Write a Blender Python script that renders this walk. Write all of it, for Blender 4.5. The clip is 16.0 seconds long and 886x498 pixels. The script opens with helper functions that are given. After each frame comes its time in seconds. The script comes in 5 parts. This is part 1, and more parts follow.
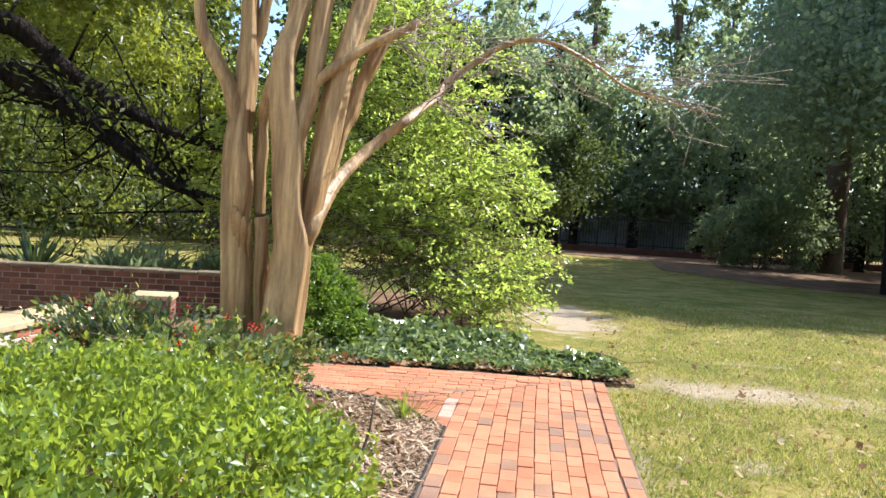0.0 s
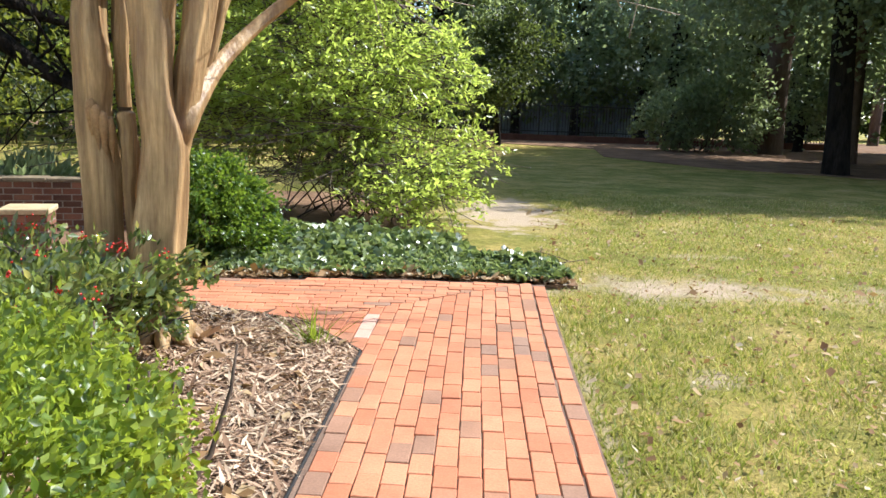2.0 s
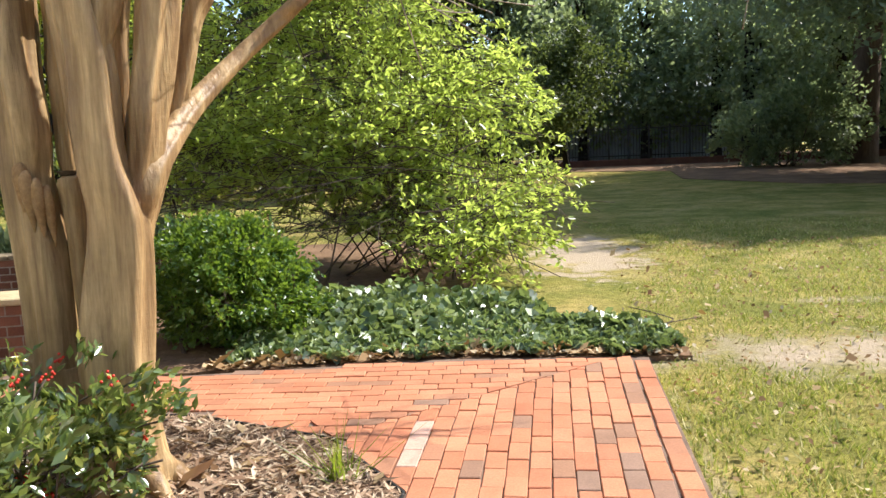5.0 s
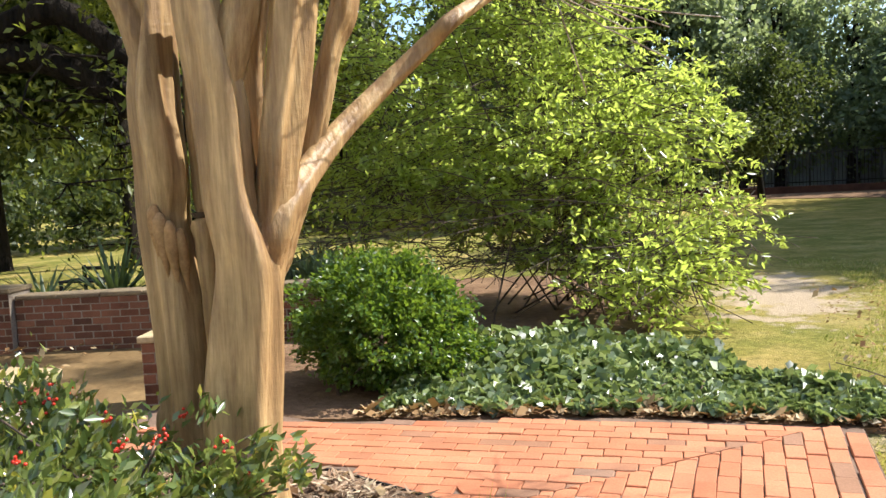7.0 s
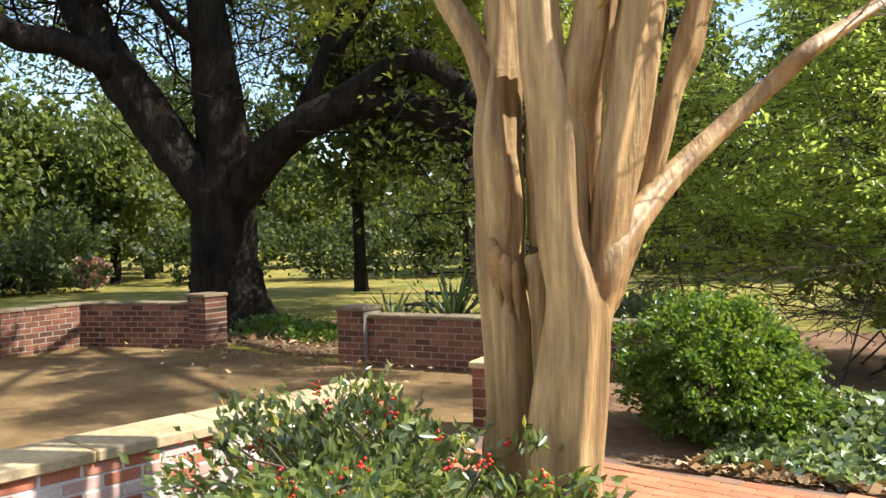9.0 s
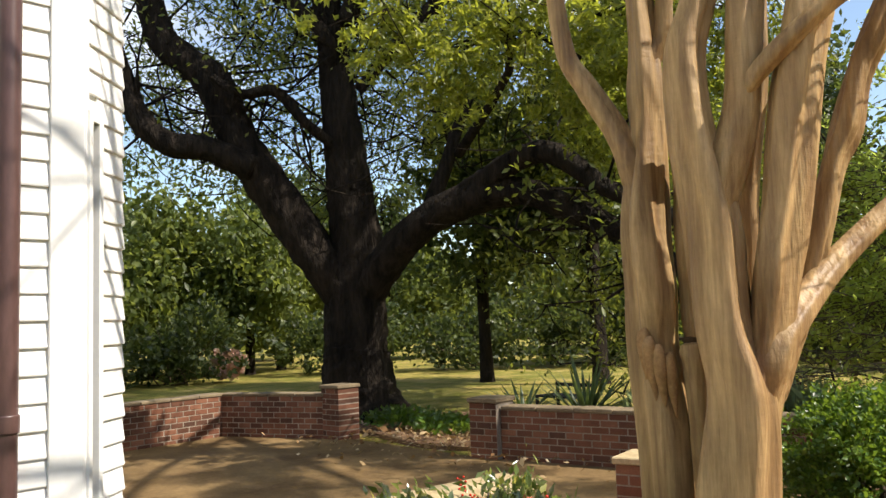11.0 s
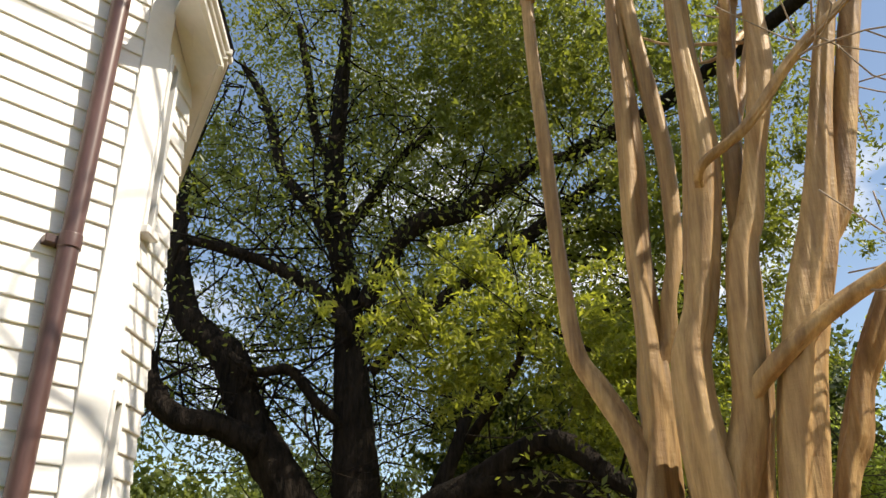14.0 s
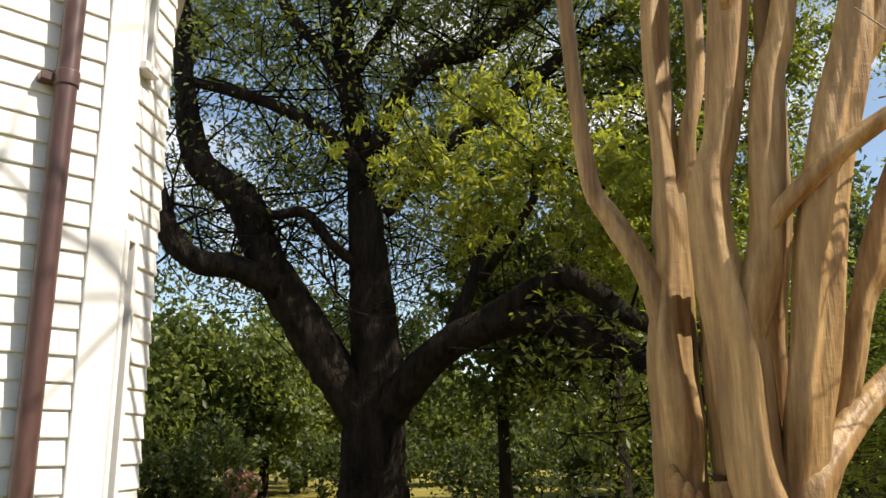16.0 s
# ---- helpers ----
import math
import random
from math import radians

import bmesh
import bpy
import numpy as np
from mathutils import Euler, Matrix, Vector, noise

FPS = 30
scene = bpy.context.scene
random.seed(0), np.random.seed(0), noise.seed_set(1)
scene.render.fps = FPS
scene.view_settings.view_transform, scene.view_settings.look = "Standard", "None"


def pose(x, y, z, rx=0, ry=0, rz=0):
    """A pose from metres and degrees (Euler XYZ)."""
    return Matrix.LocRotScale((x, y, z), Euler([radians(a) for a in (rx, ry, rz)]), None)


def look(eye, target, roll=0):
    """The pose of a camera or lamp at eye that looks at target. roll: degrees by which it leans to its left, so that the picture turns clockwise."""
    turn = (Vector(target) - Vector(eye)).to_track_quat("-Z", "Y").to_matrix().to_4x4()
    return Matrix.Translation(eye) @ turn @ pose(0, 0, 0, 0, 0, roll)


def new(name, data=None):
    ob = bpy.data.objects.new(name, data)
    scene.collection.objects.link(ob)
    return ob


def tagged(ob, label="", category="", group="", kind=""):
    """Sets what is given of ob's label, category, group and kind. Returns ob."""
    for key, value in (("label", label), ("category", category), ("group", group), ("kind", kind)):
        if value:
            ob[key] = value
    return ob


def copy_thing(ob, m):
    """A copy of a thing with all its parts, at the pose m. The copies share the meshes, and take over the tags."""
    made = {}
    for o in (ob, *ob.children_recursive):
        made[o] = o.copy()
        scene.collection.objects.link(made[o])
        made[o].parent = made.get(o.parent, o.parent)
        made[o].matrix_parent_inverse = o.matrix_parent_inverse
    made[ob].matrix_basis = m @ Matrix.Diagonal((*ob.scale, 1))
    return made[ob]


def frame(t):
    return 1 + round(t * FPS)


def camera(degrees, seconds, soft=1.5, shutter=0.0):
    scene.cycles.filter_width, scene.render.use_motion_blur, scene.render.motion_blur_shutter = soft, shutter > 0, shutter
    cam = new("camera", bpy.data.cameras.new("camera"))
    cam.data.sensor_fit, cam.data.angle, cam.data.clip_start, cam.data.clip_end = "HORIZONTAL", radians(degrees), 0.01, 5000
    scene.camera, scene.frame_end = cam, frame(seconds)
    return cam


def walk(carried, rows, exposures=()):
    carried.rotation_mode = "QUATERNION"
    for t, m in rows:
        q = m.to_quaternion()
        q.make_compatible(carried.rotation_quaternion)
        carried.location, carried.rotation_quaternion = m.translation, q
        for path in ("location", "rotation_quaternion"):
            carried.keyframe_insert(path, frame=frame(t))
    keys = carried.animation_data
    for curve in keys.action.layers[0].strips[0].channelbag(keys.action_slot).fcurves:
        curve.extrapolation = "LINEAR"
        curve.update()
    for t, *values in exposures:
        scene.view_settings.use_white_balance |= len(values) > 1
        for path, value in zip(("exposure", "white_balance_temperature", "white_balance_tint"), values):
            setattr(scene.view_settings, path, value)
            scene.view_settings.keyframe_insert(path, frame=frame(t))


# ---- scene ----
cam = camera(56.8, 16.0)
PATH = [
    (0, (-0.073, -1.152, 1.533), (-0.304, 0.833, 1.446), 3.7),
    (0.5, (-0.064, -0.969, 1.5), (-0.144, 1.02, 1.307), 2.7),
    (1, (-0.091, -0.715, 1.516), (-0.083, 1.265, 1.237), 0.3),
    (1.5, (-0.027, -0.439, 1.5), (-0.063, 1.537, 1.193), 1.1),
    (2, (0.047, -0.216, 1.499), (-0.037, 1.753, 1.161), 1.9),
    (2.5, (0.03, 0.103, 1.506), (-0.088, 2.079, 1.218), -0.1),
    (3, (0.007, 0.409, 1.496), (-0.209, 2.368, 1.157), -1.5),
    (3.5, (0.044, 0.667, 1.495), (-0.343, 2.607, 1.202), -0.2),
    (4, (0.006, 0.959, 1.513), (-0.269, 2.925, 1.262), -2.0),
    (4.2, (-0.004, 1.043, 1.495), (-0.236, 3.012, 1.235), -3.1),
    (6.3, (0.035, 1.699, 1.497), (-0.35, 3.646, 1.253), -2.2),
    (6.5, (0.024, 1.745, 1.512), (-0.401, 3.682, 1.255), -2.9),
    (7, (0.032, 1.855, 1.526), (-0.656, 3.725, 1.358), -3.2),
    (7.5, (0.08, 1.911, 1.537), (-0.837, 3.686, 1.423), -2.2),
    (8, (0.09, 1.939, 1.531), (-0.981, 3.626, 1.461), -1.7),
    (8.5, (0.066, 1.917, 1.524), (-1.163, 3.494, 1.473), -1.1),
    (9, (0.005, 1.874, 1.531), (-1.351, 3.343, 1.484), -1.4),
    (9.2, (-0.013, 1.851, 1.529), (-1.413, 3.279, 1.479), -1.4),
    (11.3, (-0.099, 1.793, 1.547), (-1.65, 3.03, 1.797), -1.5),
    (11.5, (-0.103, 1.786, 1.552), (-1.655, 3.01, 1.856), -1.0),
    (12, (-0.09, 1.769, 1.563), (-1.639, 2.953, 2.01), 0.2),
    (12.5, (-0.073, 1.751, 1.564), (-1.594, 2.921, 2.126), 0.8),
    (13, (-0.054, 1.733, 1.564), (-1.537, 2.907, 2.213), 0.6),
    (13.5, (-0.036, 1.727, 1.563), (-1.491, 2.887, 2.294), 0.3),
    (14, (-0.021, 1.714, 1.562), (-1.439, 2.851, 2.397), 0.2),
    (14.5, (-0.028, 1.719, 1.567), (-1.437, 2.853, 2.42), 0.3),
    (15, (-0.036, 1.725, 1.565), (-1.483, 2.856, 2.357), 0.7),
    (15.5, (-0.059, 1.751, 1.561), (-1.558, 2.905, 2.21), 0.4),
    (16, (-0.086, 1.776, 1.554), (-1.623, 2.965, 2.029), -0.3),
]
walk(cam, [(t, look(eye, target, roll)) for t, eye, target, roll in PATH],
     [(0, 1.05, 5800, 10), (4.2, 0.95, 6050, 10), (8.0, 1.04, 6300, 10), (9.2, 1.12, 6300, 10), (11.5, 0.56, 7000, 10), (14.0, 0.50, 7200, 10), (16, 0.475, 7200, 10)])

# ---- world, sun ----
SUN = Vector((0.74, 0.46, 0.95)).normalized()
world = bpy.data.worlds.new("world")
scene.world = world
world.use_nodes = True
wn, wl = world.node_tree.nodes, world.node_tree.links
sky = wn.new("ShaderNodeTexSky")
sky.sky_type = "NISHITA"
sky.sun_disc = False
sky.sun_elevation = math.asin(SUN.z)
sky.sun_rotation = math.atan2(SUN.x, SUN.y)
sky.air_density, sky.dust_density = 1.0, 0.6
tc = wn.new("ShaderNodeTexCoord")
mp = wn.new("ShaderNodeMapping")
mp.inputs["Scale"].default_value = (1, 1, 2.2)
cl = wn.new("ShaderNodeTexNoise")
cl.inputs["Scale"].default_value, cl.inputs["Detail"].default_value = 2.6, 7
cr = wn.new("ShaderNodeValToRGB")
cr.color_ramp.elements[0].position, cr.color_ramp.elements[1].position = 0.55, 0.68
mx = wn.new("ShaderNodeMixRGB")
mx.inputs["Color2"].default_value = (7.0, 7.2, 7.6, 1)
wl.new(tc.outputs["Generated"], mp.inputs["Vector"])
wl.new(mp.outputs["Vector"], cl.inputs["Vector"])
wl.new(cl.outputs["Fac"], cr.inputs["Fac"])
wl.new(cr.outputs["Color"], mx.inputs["Fac"])
wl.new(sky.outputs["Color"], mx.inputs["Color1"])
wl.new(mx.outputs["Color"], wn["Background"].inputs["Color"])
wn["Background"].inputs["Strength"].default_value = 0.145
sun = new("sun", bpy.data.lights.new("sun", "SUN"))
sun.data.energy, sun.data.angle, sun.data.color = 5.0, radians(0.55), (1.0, 0.94, 0.85)
sun.matrix_world = look(SUN * 60, (0, 0, 0))

rng = np.random.default_rng(7)

# ---- materials ----
def material(name, rough=0.8, spec=0.3):
    m = bpy.data.materials.new(name)
    m.use_nodes = True
    b = m.node_tree.nodes["Principled BSDF"]
    b.inputs["Roughness"].default_value = rough
    b.inputs["Specular IOR Level"].default_value = spec
    return m, m.node_tree.nodes, m.node_tree.links, b


def ramp(n, l, src, stops):
    r = n.new("ShaderNodeValToRGB")
    e = r.color_ramp.elements
    while len(e) < len(stops):
        e.new(0.5)
    for k, (p, c) in zip(e, stops):
        k.position, k.color = p, (*c, 1)
    l.new(src, r.inputs["Fac"])
    return r.outputs["Color"]


def noise_tex(n, l, scale, detail=4, rough=0.6, vec=None, space="Object", stretch=None):
    t = n.new("ShaderNodeTexNoise")
    t.inputs["Scale"].default_value, t.inputs["Detail"].default_value, t.inputs["Roughness"].default_value = scale, detail, rough
    if vec is None:
        c = n.new("ShaderNodeTexCoord" if space == "Object" else "ShaderNodeNewGeometry")
        vec = c.outputs["Object" if space == "Object" else "Position"]
    if stretch:
        m = n.new("ShaderNodeMapping")
        m.inputs["Scale"].default_value = stretch
        l.new(vec, m.inputs["Vector"])
        vec = m.outputs["Vector"]
    l.new(vec, t.inputs["Vector"])
    return t.outputs["Fac"]


def mix(n, l, fac, a, b, mode="MIX"):
    m = n.new("ShaderNodeMixRGB")
    m.blend_type = mode
    for key, v in (("Fac", fac), ("Color1", a), ("Color2", b)):
        if hasattr(v, "is_linked"):
            l.new(v, m.inputs[key])
        else:
            m.inputs[key].default_value = v if key == "Fac" else (*v, 1)
    return m.outputs["Color"]


def bump(n, l, b, height, strength=0.5, dist=0.01):
    k = n.new("ShaderNodeBump")
    k.inputs["Strength"].default_value, k.inputs["Distance"].default_value = strength, dist
    l.new(height, k.inputs["Height"])
    l.new(k.outputs["Normal"], b.inputs["Normal"])


def surface(name, lo, hi, scale=3.0, fine=40.0, rough=0.8, spec=0.3, relief=0.4, depth=0.01, stretch=None, obj_random=0.0, space="Object", grain=0.38):
    """Two scales of variation between two colours, with relief."""
    m, n, l, b = material(name, rough, spec)
    big = noise_tex(n, l, scale, 5, 0.6, None, space, stretch)
    small = noise_tex(n, l, fine, 4, 0.65, None, space, stretch)
    c = ramp(n, l, big, [(0.3, lo), (0.7, hi)])
    g = ramp(n, l, small, [(0.25, (1 - grain,) * 3), (0.75, (1 + grain * 0.65,) * 3)])
    c = mix(n, l, 0.8, c, g, "MULTIPLY")
    if obj_random:
        o = n.new("ShaderNodeObjectInfo")
        v = ramp(n, l, o.outputs["Random"], [(0.0, (1 - obj_random,) * 3), (1.0, (1 + obj_random,) * 3)])
        c = mix(n, l, 1.0, c, v, "MULTIPLY")
    l.new(c, b.inputs["Base Color"])
    bump(n, l, b, small, relief, depth)
    return m


def leaf_material(name, stops, trans=(0.35, 0.45, 0.05), amount=0.4, rough=0.45, spec=0.4):
    """Leaves: a colour for each leaf, partly letting light through."""
    m, n, l, b = material(name, rough, spec)
    g = n.new("ShaderNodeNewGeometry")
    c = ramp(n, l, g.outputs["Random Per Island"], stops)
    patch = noise_tex(n, l, 0.9, 3, 0.5, None, "World")
    c = mix(n, l, 0.7, c, ramp(n, l, patch, [(0.3, (0.65, 0.7, 0.6)), (0.7, (1.2, 1.2, 1.1))]), "MULTIPLY")
    l.new(c, b.inputs["Base Color"])
    t = n.new("ShaderNodeBsdfTranslucent")
    l.new(mix(n, l, 1.0, mix(n, l, 0.5, c, trans), (1.6, 1.6, 1.2), "MULTIPLY"), t.inputs["Color"])
    s = n.new("ShaderNodeMixShader")
    s.inputs["Fac"].default_value = amount
    l.new(b.outputs["BSDF"], s.inputs[1])
    l.new(t.outputs["BSDF"], s.inputs[2])
    l.new(s.outputs["Shader"], n["Material Output"].inputs["Surface"])
    return m


def brick_material(name, stops, rough=0.85, island=False, grime=0.5):
    m, n, l, b = material(name, rough, 0.25)
    src = n.new("ShaderNodeNewGeometry").outputs["Random Per Island"] if island else n.new("ShaderNodeObjectInfo").outputs["Random"]
    c = ramp(n, l, src, stops)
    w = noise_tex(n, l, 2.3, 5, 0.65, None, "World")
    f = noise_tex(n, l, 85, 4, 0.7, None, "World")
    c = mix(n, l, grime, c, ramp(n, l, w, [(0.3, (0.6, 0.56, 0.52)), (0.62, (1.12, 1.1, 1.08))]), "MULTIPLY")
    c = mix(n, l, 0.55, c, ramp(n, l, f, [(0.25, (0.6, 0.6, 0.6)), (0.75, (1.3, 1.3, 1.3))]), "MULTIPLY")
    l.new(c, b.inputs["Base Color"])
    bump(n, l, b, f, 0.35, 0.004)
    return m


M_PAVER = brick_material("paver", [(0.0, (0.43, 0.16, 0.08)), (0.3, (0.5, 0.205, 0.105)), (0.6, (0.52, 0.225, 0.12)), (0.74, (0.47, 0.175, 0.09)), (0.84, (0.40, 0.17, 0.09)), (0.92, (0.32, 0.17, 0.10)), (1.0, (0.26, 0.16, 0.11))])
M_PAVER_PALE = brick_material("pale_paver", [(0.0, (0.56, 0.34, 0.25)), (1.0, (0.62, 0.42, 0.33))])
# Red brick darkened: tree shade over the courtyard is put into the colour.
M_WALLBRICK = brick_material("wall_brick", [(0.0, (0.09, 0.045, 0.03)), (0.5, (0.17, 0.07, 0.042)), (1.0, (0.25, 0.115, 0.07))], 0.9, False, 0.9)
M_LIMEBRICK = brick_material("lime_brick", [(0.0, (0.40, 0.14, 0.08)), (0.45, (0.5, 0.2, 0.12)), (0.75, (0.6, 0.42, 0.36)), (1.0, (0.70, 0.62, 0.56))], 0.9, False, 0.5)
M_MORTAR = surface("mortar", (0.20, 0.16, 0.12), (0.36, 0.30, 0.24), 3, 60, 0.95)
M_LIME = surface("lime_mortar", (0.6, 0.55, 0.49), (0.75, 0.71, 0.65), 3, 60, 0.95)
M_JOINT = surface("joint_sand", (0.13, 0.085, 0.06), (0.24, 0.16, 0.11), 4, 70, 0.95, space="World")
M_CAP = surface("sandstone", (0.38, 0.28, 0.15), (0.56, 0.45, 0.27), 2.5, 35, 0.85, 0.25, 0.3)
M_DARKCAP = surface("dark_cap", (0.16, 0.12, 0.08), (0.27, 0.21, 0.13), 3, 30, 0.9, 0.2, 0.5)
M_YARD = surface("yard_paving", (0.12, 0.072, 0.03), (0.25, 0.165, 0.075), 1.4, 22, 0.9, 0.2, 0.5, 0.01, None, 0, "World")
M_MULCHBED = surface("mulch_soil", (0.12, 0.075, 0.05), (0.27, 0.18, 0.125), 3, 40, 0.95, 0.1, 1.0, 0.02, None, 0, "World")
M_LITTER = surface("leaf_litter", (0.13, 0.075, 0.045), (0.27, 0.17, 0.10), 1.2, 14, 0.95, 0.1, 1.0, 0.03, None, 0, "World")
M_SAND = surface("sand", (0.56, 0.46, 0.34), (0.72, 0.62, 0.49), 1.5, 30, 0.95, 0.1, 0.5, 0.01, None, 0, "World")
M_CRAPE, n, l, b = material("crape_bark", 0.52, 0.4)
streak = noise_tex(n, l, 11, 5, 0.6, None, "World", (1, 1, 0.09))
thread = noise_tex(n, l, 60, 4, 0.65, None, "World", (1, 1, 0.07))
stain = noise_tex(n, l, 2.6, 6, 0.65, None, "World", (1, 1, 0.5))
wrinkle = noise_tex(n, l, 26, 4, 0.6, None, "World", (0.5, 0.5, 1.6))
c = ramp(n, l, streak, [(0.28, (0.24, 0.15, 0.08)), (0.46, (0.42, 0.295, 0.16)), (0.6, (0.58, 0.435, 0.245)), (0.74, (0.66, 0.51, 0.32))])
c = mix(n, l, 0.7, c, ramp(n, l, thread, [(0.3, (0.55, 0.5, 0.45)), (0.72, (1.18, 1.18, 1.18))]), "MULTIPLY")
c = mix(n, l, 0.75, c, ramp(n, l, stain, [(0.32, (0.62, 0.6, 0.54)), (0.58, (1.1, 1.08, 1.06))]), "MULTIPLY")
c = mix(n, l, 0.12, c, ramp(n, l, wrinkle, [(0.35, (0.7, 0.68, 0.66)), (0.6, (1.06, 1.06, 1.06))]), "MULTIPLY")
l.new(c, b.inputs["Base Color"])
c = mix(n, l, 1.0, c, (0.9, 0.82, 0.69), "MULTIPLY")
l.new(c, b.inputs["Base Color"])
bump(n, l, b, mix(n, l, 0.12, streak, wrinkle), 0.8, 0.028)
M_STUB = surface("cut_wood", (0.30, 0.17, 0.07), (0.46, 0.28, 0.13), 12, 60, 0.8)
# Dark bark, taken near black: the crown's shade is put into the colour.
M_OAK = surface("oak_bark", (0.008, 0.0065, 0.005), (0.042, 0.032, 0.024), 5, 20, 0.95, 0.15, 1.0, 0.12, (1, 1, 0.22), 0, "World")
M_PALEBARK = surface("brown_bark", (0.09, 0.06, 0.045), (0.20, 0.14, 0.10), 2, 16, 0.95, 0.15, 1.0, 0.03, (1, 1, 0.2), 0, "World")
M_TWIG = surface("twig", (0.06, 0.045, 0.03), (0.14, 0.1, 0.07), 6, 40, 0.9)
M_TWIGPALE = surface("pale_twig", (0.24, 0.19, 0.14), (0.42, 0.34, 0.26), 6, 40, 0.8)
M_PAINT = surface("white_paint", (0.78, 0.77, 0.74), (0.86, 0.85, 0.83), 2.0, 18, 0.5, 0.4, 0.10, 0.003, (1, 1, 4), 0, "World", 0.08)
M_TRIM = surface("white_trim", (0.74, 0.73, 0.70), (0.83, 0.82, 0.80), 2.0, 25, 0.45, 0.4, 0.1, 0.003, None, 0, "World", 0.06)
M_PIPE = surface("brown_metal", (0.07, 0.035, 0.032), (0.13, 0.07, 0.062), 3, 30, 0.38, 0.5, 0.1, 0.002, (1, 1, 0.3), 0, "World")
M_ROOF = surface("roof_shingle", (0.05, 0.04, 0.04), (0.1, 0.085, 0.08), 4, 40, 0.9)
M_IRON = surface("black_iron", (0.015, 0.015, 0.015), (0.035, 0.033, 0.03), 6, 40, 0.6)
M_GREYWALL = surface("grey_stucco", (0.36, 0.38, 0.4), (0.46, 0.48, 0.5), 1, 20, 0.8)
M_BERRY, _n, _l, _b = material("berry", 0.25, 0.5)
_b.inputs["Base Color"].default_value = (0.55, 0.035, 0.015, 1)
M_GLASS, _n, _l, _b = material("window_glass", 0.05, 0.6)
_b.inputs["Base Color"].default_value = (0.03, 0.035, 0.04, 1)

M_LAWN, n, l, b = material("lawn", 0.95, 0.1)
big = noise_tex(n, l, 0.22, 5, 0.6, None, "World")
mid = noise_tex(n, l, 1.1, 6, 0.65, None, "World")
fine = noise_tex(n, l, 46, 4, 0.75, None, "World")
c = ramp(n, l, mid, [(0.30, (0.16, 0.165, 0.042)), (0.46, (0.25, 0.22, 0.068)), (0.58, (0.35, 0.275, 0.11)), (0.70, (0.44, 0.33, 0.18))])
c = mix(n, l, 0.8, c, ramp(n, l, big, [(0.35, (0.7, 0.85, 0.6)), (0.65, (1.2, 1.12, 1.0))]), "MULTIPLY")
tuft = noise_tex(n, l, 11, 5, 0.7, None, "World")
c = mix(n, l, 0.8, c, ramp(n, l, tuft, [(0.3, (0.55, 0.6, 0.5)), (0.7, (1.4, 1.32, 1.3))]), "MULTIPLY")
c = mix(n, l, 0.9, c, ramp(n, l, fine, [(0.25, (0.42, 0.44, 0.38)), (0.75, (1.5, 1.48, 1.4))]), "MULTIPLY")
l.new(c, b.inputs["Base Color"])
pos = n.new("ShaderNodeNewGeometry").outputs["Position"]
rag = noise_tex(n, l, 2.2, 6, 0.7, None, "World")


def worn(cx, cy, rx, ry, colour, soft=0.5):
    """A bare worn patch with a ragged edge."""
    global c
    v = n.new("ShaderNodeVectorMath")
    v.operation = "SUBTRACT"
    l.new(pos, v.inputs[0])
    v.inputs[1].default_value = (cx, cy, 0)
    w = n.new("ShaderNodeVectorMath")
    w.operation = "MULTIPLY"
    l.new(v.outputs[0], w.inputs[0])
    w.inputs[1].default_value = (1 / rx, 1 / ry, 0)
    d = n.new("ShaderNodeVectorMath")
    d.operation = "LENGTH"
    l.new(w.outputs[0], d.inputs[0])
    a = n.new("ShaderNodeMath")
    a.operation = "MULTIPLY_ADD"
    l.new(rag, a.inputs[0])
    a.inputs[1].default_value = 2.0
    l.new(d.outputs["Value"], a.inputs[2])
    k = ramp(n, l, a.outputs[0], [(0.0, (1, 1, 1)), (0.999, (0, 0, 0))])
    r = k.node.color_ramp.elements
    s = n.new("ShaderNodeMath")
    s.operation = "MULTIPLY"
    s.inputs[1].default_value = 0.4
    l.new(a.outputs[0], s.inputs[0])
    l.new(s.outputs[0], k.node.inputs["Fac"])
    r[0].position, r[1].position = 0.62 - soft * 0.22, 0.64
    c = mix(n, l, k, c, colour)


bare = mix(n, l, 0.8, (0.47, 0.365, 0.25), ramp(n, l, fine, [(0.25, (0.7, 0.7, 0.7)), (0.75, (1.2, 1.2, 1.2))]), "MULTIPLY")
worn(0.45, 12.3, 1.35, 3.5, bare, 0.3)
worn(1.9, 7.15, 2.2, 1.1, bare, 0.9)
worn(4.2, 7.0, 2.4, 1.1, bare, 1.5)
worn(1.5, 4.6, 0.4, 0.35, bare, 1.2)
worn(2.5, 9.0, 0.7, 0.3, bare, 1.2)
worn(0.72, 4.0, 0.10, 3.5, bare, 2.0)
l.new(c, b.inputs["Base Color"])
bump(n, l, b, fine, 0.9, 0.03)

M_HEDGE = leaf_material("hedge_leaf", [(0, (0.022, 0.05, 0.009)), (0.5, (0.09, 0.15, 0.022)), (1, (0.28, 0.34, 0.065))], (0.5, 0.58, 0.06), 0.4, 0.4, 0.4)
M_BUSH = leaf_material("bush_leaf", [(0, (0.085, 0.13, 0.028)), (0.5, (0.18, 0.225, 0.055)), (1, (0.33, 0.37, 0.115))], (0.6, 0.7, 0.16), 0.58, 0.3, 0.6)
M_BOX = leaf_material("boxwood_leaf", [(0, (0.025, 0.06, 0.012)), (0.6, (0.06, 0.12, 0.02)), (1, (0.14, 0.21, 0.04))], (0.35, 0.48, 0.05), 0.32, 0.35, 0.5)
